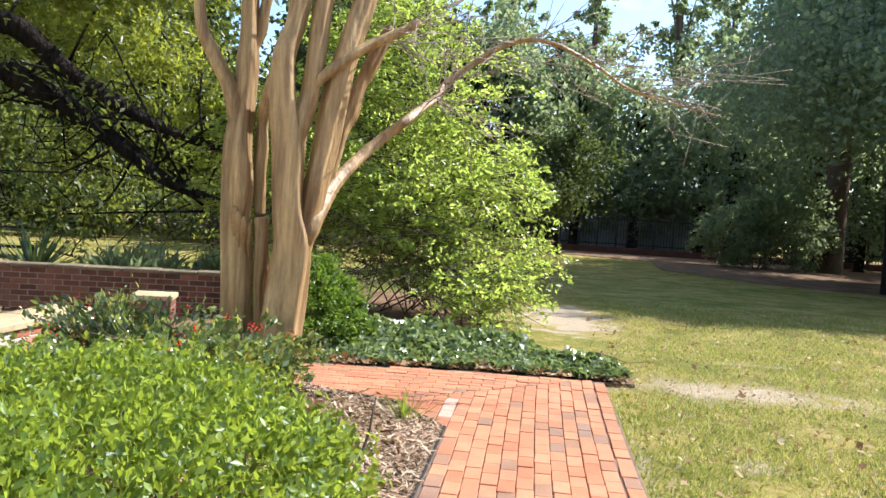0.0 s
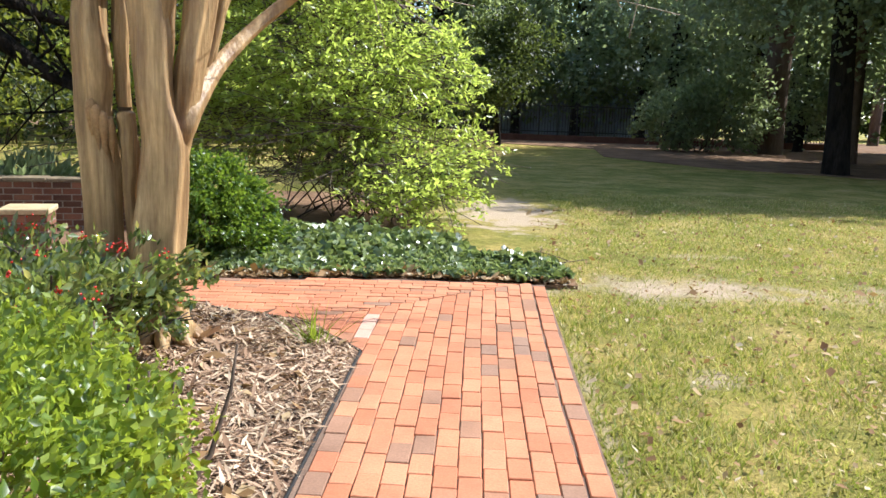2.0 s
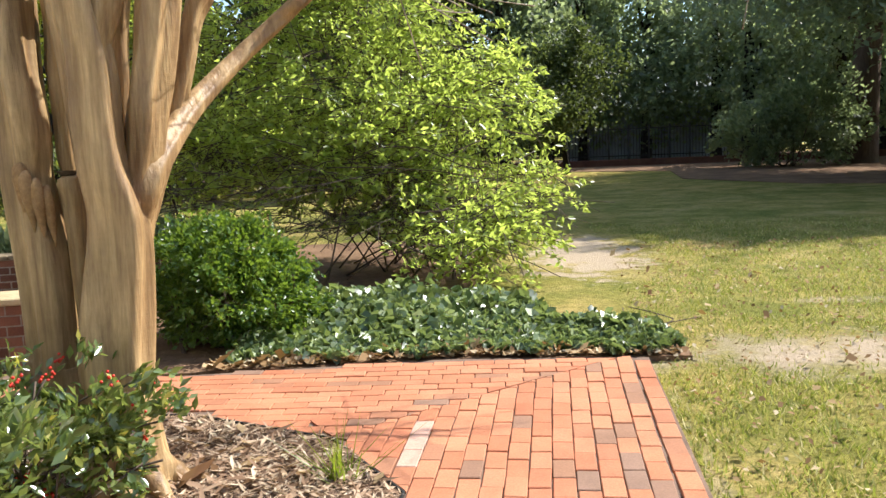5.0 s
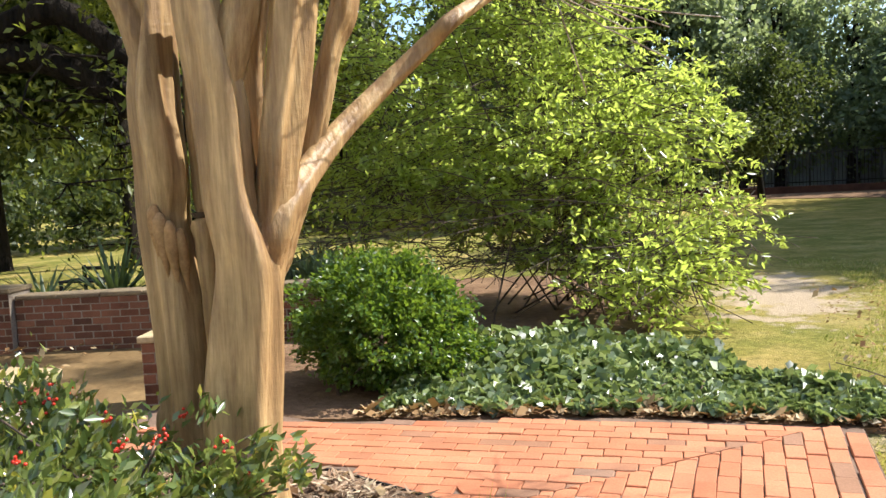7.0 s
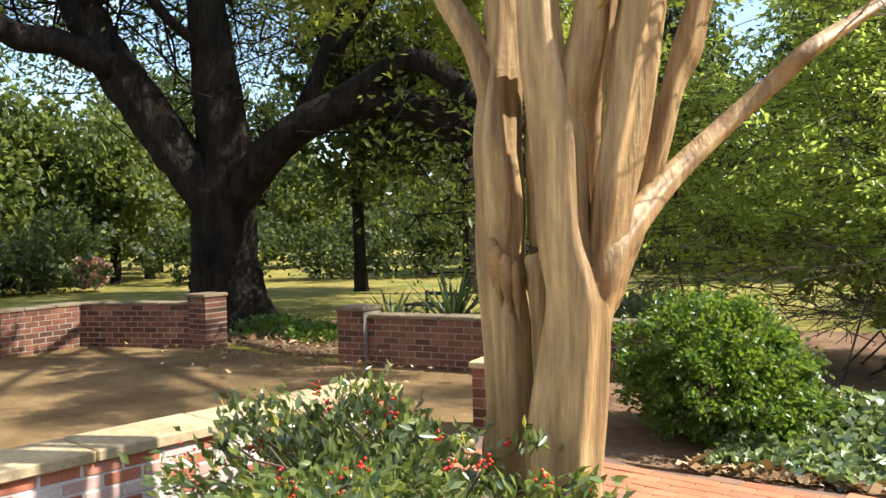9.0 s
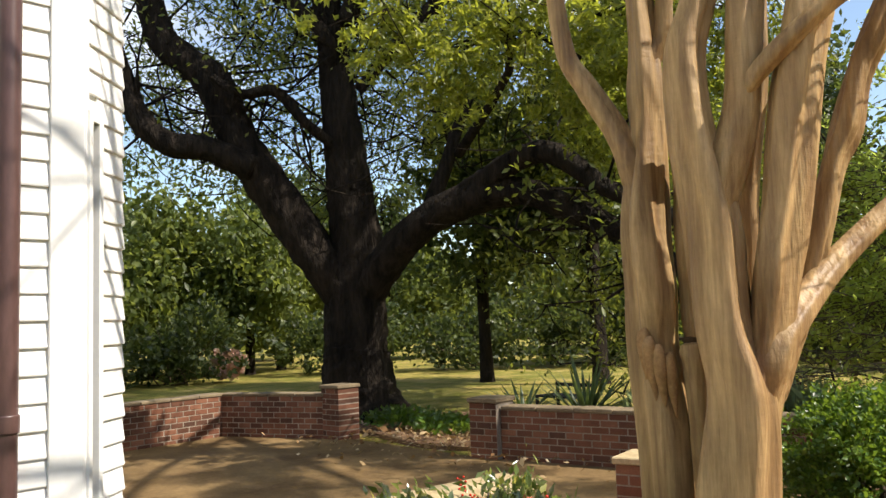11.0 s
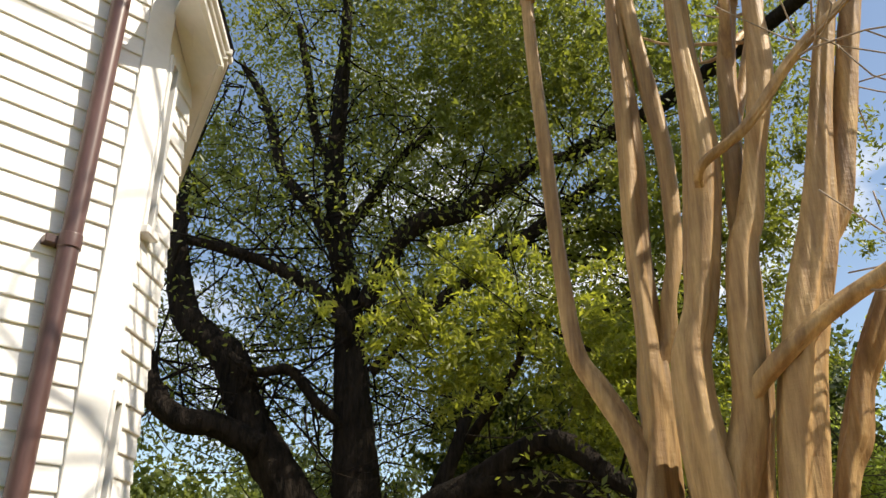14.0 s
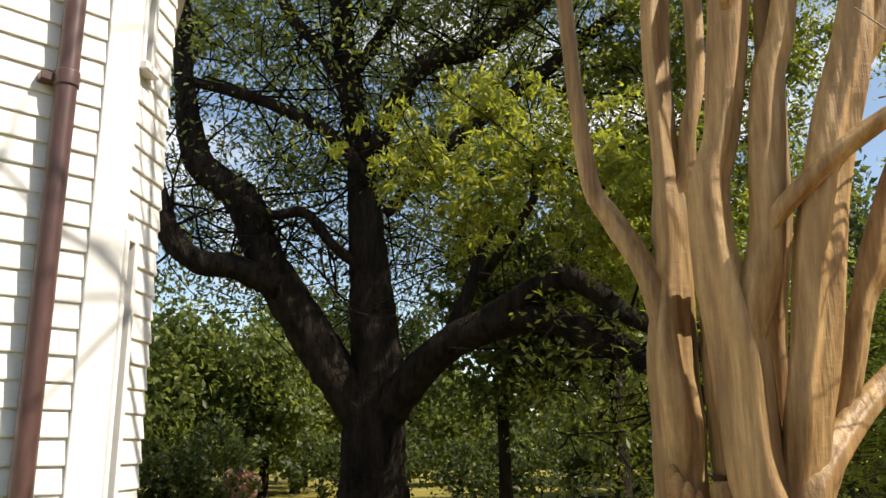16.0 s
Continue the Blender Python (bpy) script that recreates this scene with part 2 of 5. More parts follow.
M_HOLLY = leaf_material("holly_leaf", [(0, (0.03, 0.055, 0.016)), (0.5, (0.08, 0.12, 0.036)), (0.93, (0.21, 0.25, 0.10)), (1, (0.6, 0.48, 0.08))], (0.42, 0.48, 0.12), 0.3, 0.17, 0.95)
# The pale stops paint sun glints on the glossy ivy as leaf colour.
M_IVY = leaf_material("ivy_leaf", [(0, (0.022, 0.046, 0.016)), (0.45, (0.065, 0.105, 0.036)), (0.75, (0.2, 0.25, 0.115)), (1, (0.45, 0.5, 0.3))], (0.38, 0.46, 0.15), 0.26, 0.34, 0.7)
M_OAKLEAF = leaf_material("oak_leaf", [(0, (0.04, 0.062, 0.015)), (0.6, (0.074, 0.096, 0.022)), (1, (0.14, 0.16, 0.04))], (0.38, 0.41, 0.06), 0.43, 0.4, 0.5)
# Same oak's leaves, brighter: sunlight on the boughs is put into the colour.
M_SUNLIT_BOUGH = leaf_material("sunlit_bough_leaf", [(0, (0.05, 0.075, 0.016)), (0.6, (0.12, 0.15, 0.03)), (1, (0.26, 0.26, 0.055))], (0.56, 0.58, 0.07), 0.46, 0.4, 0.5)
# Woodland leaves darkened: the deep shade beyond the oak is in their colour.
M_FARLEAF = leaf_material("wood_leaf", [(0, (0.018, 0.03, 0.012)), (0.6, (0.038, 0.054, 0.02)), (1, (0.10, 0.12, 0.045))], (0.2, 0.25, 0.06), 0.32, 0.5, 0.3)
M_OLIVE = leaf_material("olive_leaf", [(0, (0.04, 0.06, 0.016)), (0.6, (0.085, 0.11, 0.032)), (1, (0.17, 0.195, 0.06))], (0.38, 0.42, 0.09), 0.4)
# Both evergreen leaves paled to grey-green: distance haze is put into the colour.
M_HAZYLEAF = leaf_material("hazy_evergreen_leaf", [(0, (0.08, 0.108, 0.078)), (0.6, (0.135, 0.168, 0.112)), (1, (0.22, 0.255, 0.15))], (0.4, 0.47, 0.24), 0.48)
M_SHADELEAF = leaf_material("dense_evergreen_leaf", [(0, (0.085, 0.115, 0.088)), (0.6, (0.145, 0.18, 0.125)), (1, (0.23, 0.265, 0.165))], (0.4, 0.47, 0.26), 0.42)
M_PINK = leaf_material("azalea_flower", [(0, (0.55, 0.32, 0.32)), (0.5, (0.62, 0.42, 0.4)), (1, (0.2, 0.2, 0.08))], (0.6, 0.3, 0.3), 0.3)
M_YUCCA = leaf_material("yucca_leaf", [(0, (0.05, 0.075, 0.035)), (1, (0.11, 0.15, 0.07))], (0.2, 0.3, 0.08), 0.2)
M_CHIP = leaf_material("wood_chip", [(0, (0.14, 0.08, 0.05)), (0.3, (0.31, 0.19, 0.125)), (0.65, (0.48, 0.33, 0.23)), (1, (0.68, 0.53, 0.40))], (0.3, 0.2, 0.1), 0.05, 0.85, 0.15)
M_DRYLEAF = leaf_material("dry_leaf", [(0, (0.16, 0.08, 0.04)), (0.5, (0.32, 0.2, 0.1)), (0.85, (0.45, 0.33, 0.2)), (1, (0.6, 0.5, 0.38))], (0.4, 0.25, 0.1), 0.15, 0.8, 0.15)
M_GRASS = leaf_material("grass_blade", [(0, (0.11, 0.15, 0.03)), (0.4, (0.20, 0.22, 0.05)), (0.65, (0.40, 0.33, 0.14)), (1, (0.6, 0.5, 0.28))], (0.4, 0.44, 0.08), 0.32, 0.6, 0.25)

# ---- mesh helpers ----
def raw(name, verts, faces, mat, sizes=None, smooth=False):
    """A mesh from arrays: verts (n,3); faces flat corner indices with equal size, or with a size each."""
    me = bpy.data.meshes.new(name)
    verts, faces = np.asarray(verts, np.float32), np.asarray(faces, np.int32)
    size = faces.shape[1] if sizes is None else None
    me.vertices.add(len(verts))
    me.vertices.foreach_set("co", verts.ravel())
    flat = faces.ravel()
    me.loops.add(len(flat))
    me.loops.foreach_set("vertex_index", flat)
    counts = np.full(len(faces), size, np.int32) if sizes is None else np.asarray(sizes, np.int32)
    me.polygons.add(len(counts))
    me.polygons.foreach_set("loop_start", np.r_[0, np.cumsum(counts)[:-1]].astype(np.int32))
    me.update(calc_edges=True)
    me.validate()
    if smooth:
        me.polygons.foreach_set("use_smooth", np.ones(len(counts), bool))
    me.materials.append(mat)
    return me


def mesh_of(name, bm, mat, smooth=False):
    me = bpy.data.meshes.new(name)
    bm.to_mesh(me)
    bm.free()
    if smooth:
        me.polygons.foreach_set("use_smooth", np.ones(len(me.polygons), bool))
    me.materials.append(mat)
    return me


def child(name, me, parent, label="", m=None):
    ob = new(name, me)
    ob.parent = parent
    if m is not None:
        ob.matrix_basis = m
    if label:
        ob["label"] = label
    return ob


def part(name, bm, mat, parent, label="", smooth=False):
    return child(name, mesh_of(name, bm, mat, smooth), parent, label)


def box(bm, x0, y0, z0, x1, y1, z1, bevel=0.0, m=None):
    r = bmesh.ops.create_cube(bm, size=1)["verts"]
    bmesh.ops.transform(bm, matrix=Matrix.LocRotScale(((x0 + x1) / 2, (y0 + y1) / 2, (z0 + z1) / 2), None, (abs(x1 - x0), abs(y1 - y0), abs(z1 - z0))), verts=r)
    if bevel:
        es = list({e for v in r for e in v.link_edges})
        r = bmesh.ops.bevel(bm, geom=es, offset=bevel, segments=1, affect="EDGES")["verts"]
    if m is not None:
        bmesh.ops.transform(bm, matrix=m, verts=list(r))


def tube_arrays(pts, sides=14, flute=0.0, seed=0, closed=True, subdiv=5, knobs=0.0):
    """A tapered limb along points (x, y, z, radius), smoothed, with a fluted outline."""
    p = np.array(pts, float)
    k = len(p)
    t = np.linspace(0, k - 1, (k - 1) * subdiv + 1)
    i = np.clip(t.astype(int), 0, k - 2)
    u = (t - i)[:, None]
    pm, p1, p2, pp = p[np.clip(i - 1, 0, k - 1)], p[i], p[i + 1], p[np.clip(i + 2, 0, k - 1)]
    q = 0.5 * (2 * p1 + (p2 - pm) * u + (2 * pm - 5 * p1 + 4 * p2 - pp) * u**2 + (3 * p1 - pm - 3 * p2 + pp) * u**3)
    c, r = q[:, :3], np.maximum(q[:, 3], 0.004)
    d = np.gradient(c, axis=0)
    d /= np.linalg.norm(d, axis=1)[:, None] + 1e-9
    ref = np.array([1.0, 0.15, 0.0]) if abs(d[:, 2]).mean() > 0.5 else np.array([0.0, 0.0, 1.0])
    a = np.cross(d, ref)
    a /= np.linalg.norm(a, axis=1)[:, None] + 1e-9
    b = np.cross(d, a)
    th = np.linspace(0, 2 * np.pi, sides, endpoint=False)
    s = np.linspace(0, 1, len(c))[:, None]
    g = np.random.default_rng(seed)
    f = 1 + flute * (np.sin(3 * th + g.uniform(0, 6) + 3 * s) * 0.6 + np.sin(5 * th + g.uniform(0, 6) - 4 * s) * 0.4 + np.sin(8 * th + g.uniform(0, 6) + 2 * np.sin(7 * s)) * 0.28 + np.sin(9 * s * 3 + 2 * th + g.uniform(0, 6)) * 0.35)
    if knobs:
        f = f + g.normal(0, knobs, f.shape)
    ring = c[:, None] + (r[:, None] * f)[..., None] * (np.cos(th)[None, :, None] * a[:, None] + np.sin(th)[None, :, None] * b[:, None])
    verts = ring.reshape(-1, 3)
    nr = len(c)
    j, o = np.meshgrid(np.arange(nr - 1), np.arange(sides), indexing="ij")
    o2 = (o + 1) % sides
    faces = np.stack([j * sides + o, j * sides + o2, (j + 1) * sides + o2, (j + 1) * sides + o], -1).reshape(-1, 4)
    verts = np.r_[verts, [c[-1] + d[-1] * r[-1] * 0.4]]
    tip = np.stack([(nr - 1) * sides + np.arange(sides), (nr - 1) * sides + (np.arange(sides) + 1) % sides, np.full(sides, len(verts) - 1), np.full(sides, len(verts) - 1)], -1)
    verts = np.r_[verts, [c[0]]]
    foot = np.stack([(np.arange(sides) + 1) % sides, np.arange(sides), np.full(sides, len(verts) - 1), np.full(sides, len(verts) - 1)], -1)
    return verts, np.r_[faces, tip, foot]


def tubes(name, lines, mat, sides=12, flute=0.0, seed=0, subdiv=5, knobs=0.0):
    vs, fs, k = [], [], 0
    for i, pts in enumerate(lines):
        v, f = tube_arrays(pts, sides, flute, seed + i, True, subdiv, knobs)
        vs.append(v)
        fs.append(f + k)
        k += len(v)
    f = np.concatenate(fs)
    sizes = np.where(f[:, 2] == f[:, 3], 3, 4)
    flat = np.concatenate([row[:s] for row, s in zip(f, sizes)])
    return raw(name, np.concatenate(vs), flat.reshape(-1, 1), mat, sizes, True)


def leaf_mesh(name, pts, size, mat, seed=0, aspect=0.5, up=0.5, out=None, jitter=0.35, fold=0.18, droop=0.0):
    """One folded four-corner leaf at each point; out: a direction for each that it grows along."""
    g = np.random.default_rng(seed)
    n = len(pts)
    d = g.normal(size=(n, 3))
    if out is not None:
        d = d * 0.7 + out
    d[:, 2] += up * g.uniform(0, 1, n) - droop
    d /= np.linalg.norm(d, axis=1)[:, None] + 1e-9
    s = np.cross(d, g.normal(size=(n, 3)))
    s /= np.linalg.norm(s, axis=1)[:, None] + 1e-9
    h = np.cross(d, s)
    h *= np.sign(h[:, 2:3] + 1e-9)
    L = (size * (1 + jitter * g.uniform(-1, 1, n)))[:, None]
    W = L * aspect * 0.5
    base = pts - d * L * 0.5
    v = np.stack([base, base + d * L * 0.45 + s * W + h * W * fold * 2, base + d * L, base + d * L * 0.45 - s * W + h * W * fold * 2], 1).reshape(-1, 3)
    k = np.arange(n)[:, None] * 4
    f = np.concatenate([k + [0, 1, 2], k + [0, 2, 3]])
    return raw(name, v, f, mat)


def blob_points(blobs, n, g, shell=0.35, clumps=0, spread=0.12):
    """Points in ellipsoids (x, y, z, rx, ry, rz), thicker to the outside, gathered in clumps; and outward directions."""
    out, way = [], []
    vol = np.array([(b[3] * b[4] + b[4] * b[5] + b[3] * b[5]) for b in blobs])
    for bl, share in zip(blobs, vol / vol.sum()):
        m = int(n * share)
        k = clumps and max(3, int(clumps * share))
        d = g.normal(size=(k or m, 3))
        d /= np.linalg.norm(d, axis=1)[:, None]
        r = 1 - shell * g.uniform(0, 1, k or m) ** 1.3
        r *= 1 + 0.16 * np.sin(d[:, 0] * 5 + bl[0]) * np.cos(d[:, 2] * 4 + bl[1]) + g.normal(0, 0.07, len(d))
        rad = np.array(bl[3:6])
        p = d * r[:, None] * rad
        if k:
            idx = g.integers(0, k, m)
            p = p[idx] + g.normal(size=(m, 3)) * spread * rad.mean() * g.uniform(0.4, 1.4, k)[idx][:, None]
            d = d[idx]
        out.append(p + np.array(bl[:3]))
        way.append(d)
    return np.concatenate(out), np.concatenate(way)


def empty(name, label, category, group="", at=(0, 0, 0), kind=""):
    ob = new(name)
    ob.location = at
    return tagged(ob, label, category, group, kind)

# ---- large structure ----
def sheet(name, outline, z, mat, label, kind="structure", thick=0.05):
    bm = bmesh.new()
    vs = [bm.verts.new((x, y, z)) for x, y in outline]
    f = bm.faces.new(vs)
    f.normal_update()
    if f.normal.z < 0:
        f.normal_flip()
    r = bmesh.ops.extrude_face_region(bm, geom=[f])
    bmesh.ops.translate(bm, verts=[v for v in r["geom"] if isinstance(v, bmesh.types.BMVert)], vec=(0, 0, -thick))
    bmesh.ops.recalc_face_normals(bm, faces=bm.faces)
    return tagged(new(name, mesh_of(name, bm, mat)), label, name.replace("_", " "), "", kind)


def wavy(cx, cy, rx, ry, k=40, amp=0.12, seed=0):
    g = np.random.default_rng(seed)
    a, b = g.uniform(0, 6, 2)
    return [(cx + rx * math.cos(t) * (1 + amp * math.sin(3 * t + a) + amp * 0.6 * math.sin(7 * t + b)), cy + ry * math.sin(t) * (1 + amp * math.sin(4 * t + b))) for t in np.linspace(0, 2 * math.pi, k, endpoint=False)]


bm = bmesh.new()
bmesh.ops.create_grid(bm, x_segments=8, y_segments=8, size=700)
bmesh.ops.translate(bm, verts=bm.verts, vec=(0, 0, -0.05))
tagged(new("ground", mesh_of("ground", bm, M_LAWN)), "patchy green and straw-coloured lawn", "lawn", "", "structure")

sheet("mulch_bed", [(-0.66, -3), (-0.66, 4.70), (-1.15, 5.34), (-2.06, 5.70), (-3.9, 5.68), (-3.9, 3.0), (-3.2, -3)], -0.012, M_MULCHBED, "brown mulch bed beside the brick path")
sheet("planting_bed", [(0.95, 6.96), (0.0, 6.93), (-1.6, 6.72), (-2.8, 6.56), (-3.7, 6.8), (-5.2, 8.9), (-5.8, 13.5), (-2.0, 14.2), (-0.9, 12.2), (-0.8, 9.6), (-0.1, 8.0), (0.4, 7.5), (0.95, 7.32)], -0.015, M_LITTER, "leaf-strewn planting bed behind the path")
sheet("litter_ground", [(4.5, 30), (7, 25.5), (12, 22.2), (20, 20), (34, 18), (40, 60), (-30, 60), (-26, 42), (-6, 39.5), (1, 39), (5, 36.5)], -0.03, M_LITTER, "brown leaf litter under the far trees", thick=0.02)
sheet("courtyard", [(-4.0, 2.9), (-4.0, 5.66), (-3.4, 5.66), (-2.7, 6.45), (-4.0, 6.75), (-5.4, 8.7), (-7.3, 8.15), (-9.9, 8.05), (-10.4, 7.8), (-11.9, 6.95), (-11.5, 5.2), (-9.5, 2.5), (-4.4, 2.9)], -0.02, M_YARD, "brown paved courtyard in dappled shade")
sheet("litter_mound", wavy(-9.3, 9.8, 2.6, 1.5, 40, 0.1, 8), 0.0, M_LITTER, "leaf litter between the courtyard and the oak", thick=0.06)

# ---- brick paving ----
def brick_mesh(name, lx, ly, lz, mat, bevel=0.006):
    bm = bmesh.new()
    box(bm, -lx / 2, -ly / 2, -lz, lx / 2, ly / 2, 0, bevel)
    return mesh_of(name, bm, mat)


PAVER = brick_mesh("paver", 0.1, 0.2035, 0.05, M_PAVER, 0.004)
PAVER_PALE = brick_mesh("paver_pale", 0.1, 0.2035, 0.05, M_PAVER_PALE, 0.004)
path = empty("brick_path", "red clay brick path with sand joints", "path", kind="structure")
side = empty("brick_side_walk", "red clay brick walk turning into the courtyard", "path", kind="structure")


def edge(x):
    """The far edge of the paving."""
    return 6.90 if x > -0.7 else 6.90 + (x + 0.7) * 0.21


def near_edge(x):
    if x > -0.66:
        return -9
    return 4.70 - (x + 0.66) * 1.31 if x > -1.15 else 5.34 - (x + 1.15) * 0.395 if x > -2.06 else 5.69


def mitre(x):
    return 5.34 + (x + 1.15) * 0.97


EDGES = (((-0.66, 4.70), (-1.15, 5.34)), ((-1.15, 5.34), (-2.06, 5.70)))


def laid(parent, me, m, mat, keep_above=False):
    """A brick in place; one that crosses the bed's slanting edge is cut along it."""
    x, y = m.translation.x, m.translation.y
    cuts = [(Vector((x0, y0, 0)), Vector((-(y1 - y0), x1 - x0, 0)).normalized()) for (x0, y0), (x1, y1) in EDGES if x1 - 0.12 < x < x0 + 0.12 and y < near_edge(x) + 0.22]
    if abs(y - mitre(x)) < 0.24:
        up = Vector((-0.97, 1.0, 0)).normalized()
        cuts.append((Vector((-1.15, 5.34 + (0.003 if keep_above else -0.003), 0)), -up if keep_above else up))
    if not cuts:
        return child("brick", me, parent, "", m)
    bm = bmesh.new()
    bm.from_mesh(me)
    inv = m.inverted()
    for at, way in cuts:
        p, nrm = inv @ at, inv.to_3x3() @ way
        r = bmesh.ops.bisect_plane(bm, geom=bm.verts[:] + bm.edges[:] + bm.faces[:], plane_co=p, plane_no=nrm, clear_inner=False, clear_outer=True)
        es = [e for e in r["geom_cut"] if isinstance(e, bmesh.types.BMEdge)]
        if es:
            bmesh.ops.holes_fill(bm, edges=es)
    if len(bm.faces) < 4:
        bm.free()
        return None
    return child("brick", mesh_of("cut_brick", bm, mat), parent, "", m)


def bed(name, outline, z, mat, parent):
    bm = bmesh.new()
    f = bm.faces.new([bm.verts.new((x, y, z)) for x, y in outline])
    f.normal_update()
    if f.normal.z < 0:
        f.normal_flip()
    return part(name, bm, mat, parent, "dark sandy joints")


bed("joint_bed", [(-0.64, -6), (0.65, -6), (0.65, 6.92), (-0.7, 6.9), (-2.6, 6.5), (-4.2, 6.9), (-4.2, 5.68), (-2.06, 5.68), (-1.15, 5.33), (-0.66, 4.68)], -0.012, M_JOINT, path)
g = np.random.default_rng(3)
far_bricks = []
for c in range(-5, 12):
    x = -0.63 + 0.105 * (c + 0.5)
    if c == 11:
        x += 0.012
    y = -6.0 + (0.105 if c % 2 else 0) + g.uniform(-0.02, 0.02)
    while y < 7.0:
        yc = y + 0.1
        y += 0.2085 + g.uniform(-0.001, 0.001)
        lo = near_edge(x - 0.05) if c < 0 else -9
        if yc + 0.22 < lo or yc + 0.07 > edge(x) or yc - 0.16 > mitre(x):
            continue
        m = Matrix.LocRotScale((x + 0.012 * math.sin(yc * 0.9 + c * 0.05) + g.normal(0, 0.0015), yc, g.normal(0, 0.0022)), Euler((g.normal(0, 0.008), g.normal(0, 0.012), g.normal(0, 0.008))), None)
        if yc < 2.15:
            far_bricks.append(m)
        else:
            pale = (c == -1 and 5.0 < yc < 5.5) or (c == 8 and 5.42 < yc < 5.55)
            laid(path, PAVER_PALE if pale else PAVER, m, M_PAVER_PALE if pale else M_PAVER)
turn = Matrix.Rotation(math.pi / 2, 4, "Z")
row, k = 5.255, 0
while row < 7.0:
    x = 0.85 - (0.105 if k % 2 else 0)
    while x > -3.55:
        xc = x - 0.1
        x -= 0.2085
        slope = 0.07
        yc = row + slope * (xc + 1.0)
        if yc + 0.05 > edge(xc) or yc + 0.12 < near_edge(xc) or (xc < -2.0 and yc - 0.05 < near_edge(xc)) or yc + 0.16 < mitre(xc) or xc > 0.6:
            continue
        m = Matrix.Translation((xc, yc, g.normal(0, 0.0022))) @ Matrix.Rotation(math.pi / 2 + math.atan(slope) + g.normal(0, 0.008), 4, "Z") @ Matrix.Rotation(g.normal(0, 0.01), 4, "X")
        laid(side, PAVER, m, M_PAVER, True)
    row += 0.105
    k += 1


def joined(name, me, mats, parent, label, mat):
    """Many copies of one mesh as a single mesh."""
    v = np.empty(len(me.vertices) * 3, np.float32)
    me.vertices.foreach_get("co", v)
    v = np.c_[v.reshape(-1, 3), np.ones(len(me.vertices))]
    fs = [list(p.vertices) for p in me.polygons]
    vs = np.concatenate([(v @ np.array(m).T)[:, :3] for m in mats])
    sizes = np.tile([len(f) for f in fs], len(mats))
    flat = np.concatenate([np.concatenate(fs) + i * len(v) for i in range(len(mats))])
    ob = child(name, raw(name, vs, flat.reshape(-1, 1), mat, sizes), parent, label)
    ob["kind"] = "stuff"
    return ob


M_PAVER_I = brick_material("paver_joined", [(0.0, (0.46, 0.17, 0.09)), (0.3, (0.58, 0.25, 0.135)), (0.8, (0.52, 0.20, 0.105)), (1.0, (0.34, 0.2, 0.16))], 0.85, True)
joined("path_bricks", PAVER, far_bricks, path, "red clay bricks", M_PAVER_I)

# dark strip added in place of the shadowed gap between bed and paving
bm = bmesh.new()
for (x0, y0), (x1, y1) in (((-0.655, -3), (-0.655, 4.68)), ((-0.655, 4.68), (-1.15, 5.33)), ((-1.15, 5.33), (-2.06, 5.69)), ((-2.06, 5.69), (-2.5, 5.69))):
    a = math.atan2(y1 - y0, x1 - x0)
    box(bm, 0, -0.006, -0.05, math.hypot(x1 - x0, y1 - y0), 0.006, 0.001, 0.002, Matrix.Translation((x0, y0, 0)) @ Matrix.Rotation(a, 4, "Z"))
tagged(new("bed_gap_strip", mesh_of("bed_gap_strip", bm, M_IRON)), "thin dark strip standing for the shadowed gap round the mulch bed", "edging", "", "structure")

# ---- brick walls ----
WALL_BRICKS = {}


def brick_run(parent, p0, p1, thick, z0, z1, mat, mortar, seed=0):
    """Courses of bricks through the wall's thickness, proud of a mortar core."""
    g = np.random.default_rng(seed)
    d = Vector((p1[0] - p0[0], p1[1] - p0[1]))
    ln, a = d.length, math.atan2(d.y, d.x)
    base = Matrix.Translation((p0[0], p0[1], 0)) @ Matrix.Rotation(a, 4, "Z")
    bm = bmesh.new()
    box(bm, 0.004, -thick / 2 + 0.005, z0, ln - 0.004, thick / 2 - 0.005, z1 - 0.002, 0, base)
    part("mortar", bm, mortar, parent, "pale mortar core")
    courses = max(1, round((z1 - z0) / 0.075))
    h = (z1 - z0) / courses
    for c in range(courses):
        x = 0.0
        first = c % 2
        while x < ln - 0.02:
            lx = min(0.1 if first else 0.205, ln - x)
            first = 0
            if ln - x - lx < 0.04:
                lx = ln - x
            key = (round(lx, 2), round(thick, 2), round(h, 3), mat.name)
            if key not in WALL_BRICKS:
                WALL_BRICKS[key] = brick_mesh("wall_brick", round(lx, 2) - 0.01, thick, h - 0.011, mat, 0.004)
            child("brick", WALL_BRICKS[key], parent, "", base @ Matrix.Translation((x + lx / 2, g.normal(0, 0.0015), z0 + (c + 1) * h - 0.005)))
            x += lx


def slab(name, parent, p0, p1, width, z, h, mat, label, pieces=1, over=0.02):
    d = Vector((p1[0] - p0[0], p1[1] - p0[1]))
    ln, a = d.length, math.atan2(d.y, d.x)
    base = Matrix.Translation((p0[0], p0[1], 0)) @ Matrix.Rotation(a, 4, "Z")
    g = np.random.default_rng(int(abs(p0[0] * 100)))
    for i in range(pieces):
        bm = bmesh.new()
        s = (ln + 2 * over) / pieces
        box(bm, -over + i * s + 0.004, -width / 2 - over, z, -over + (i + 1) * s - 0.004, width / 2 + over, z + h + g.uniform(-0.004, 0.004), 0.008, base)
        part(name, bm, mat, parent, label)


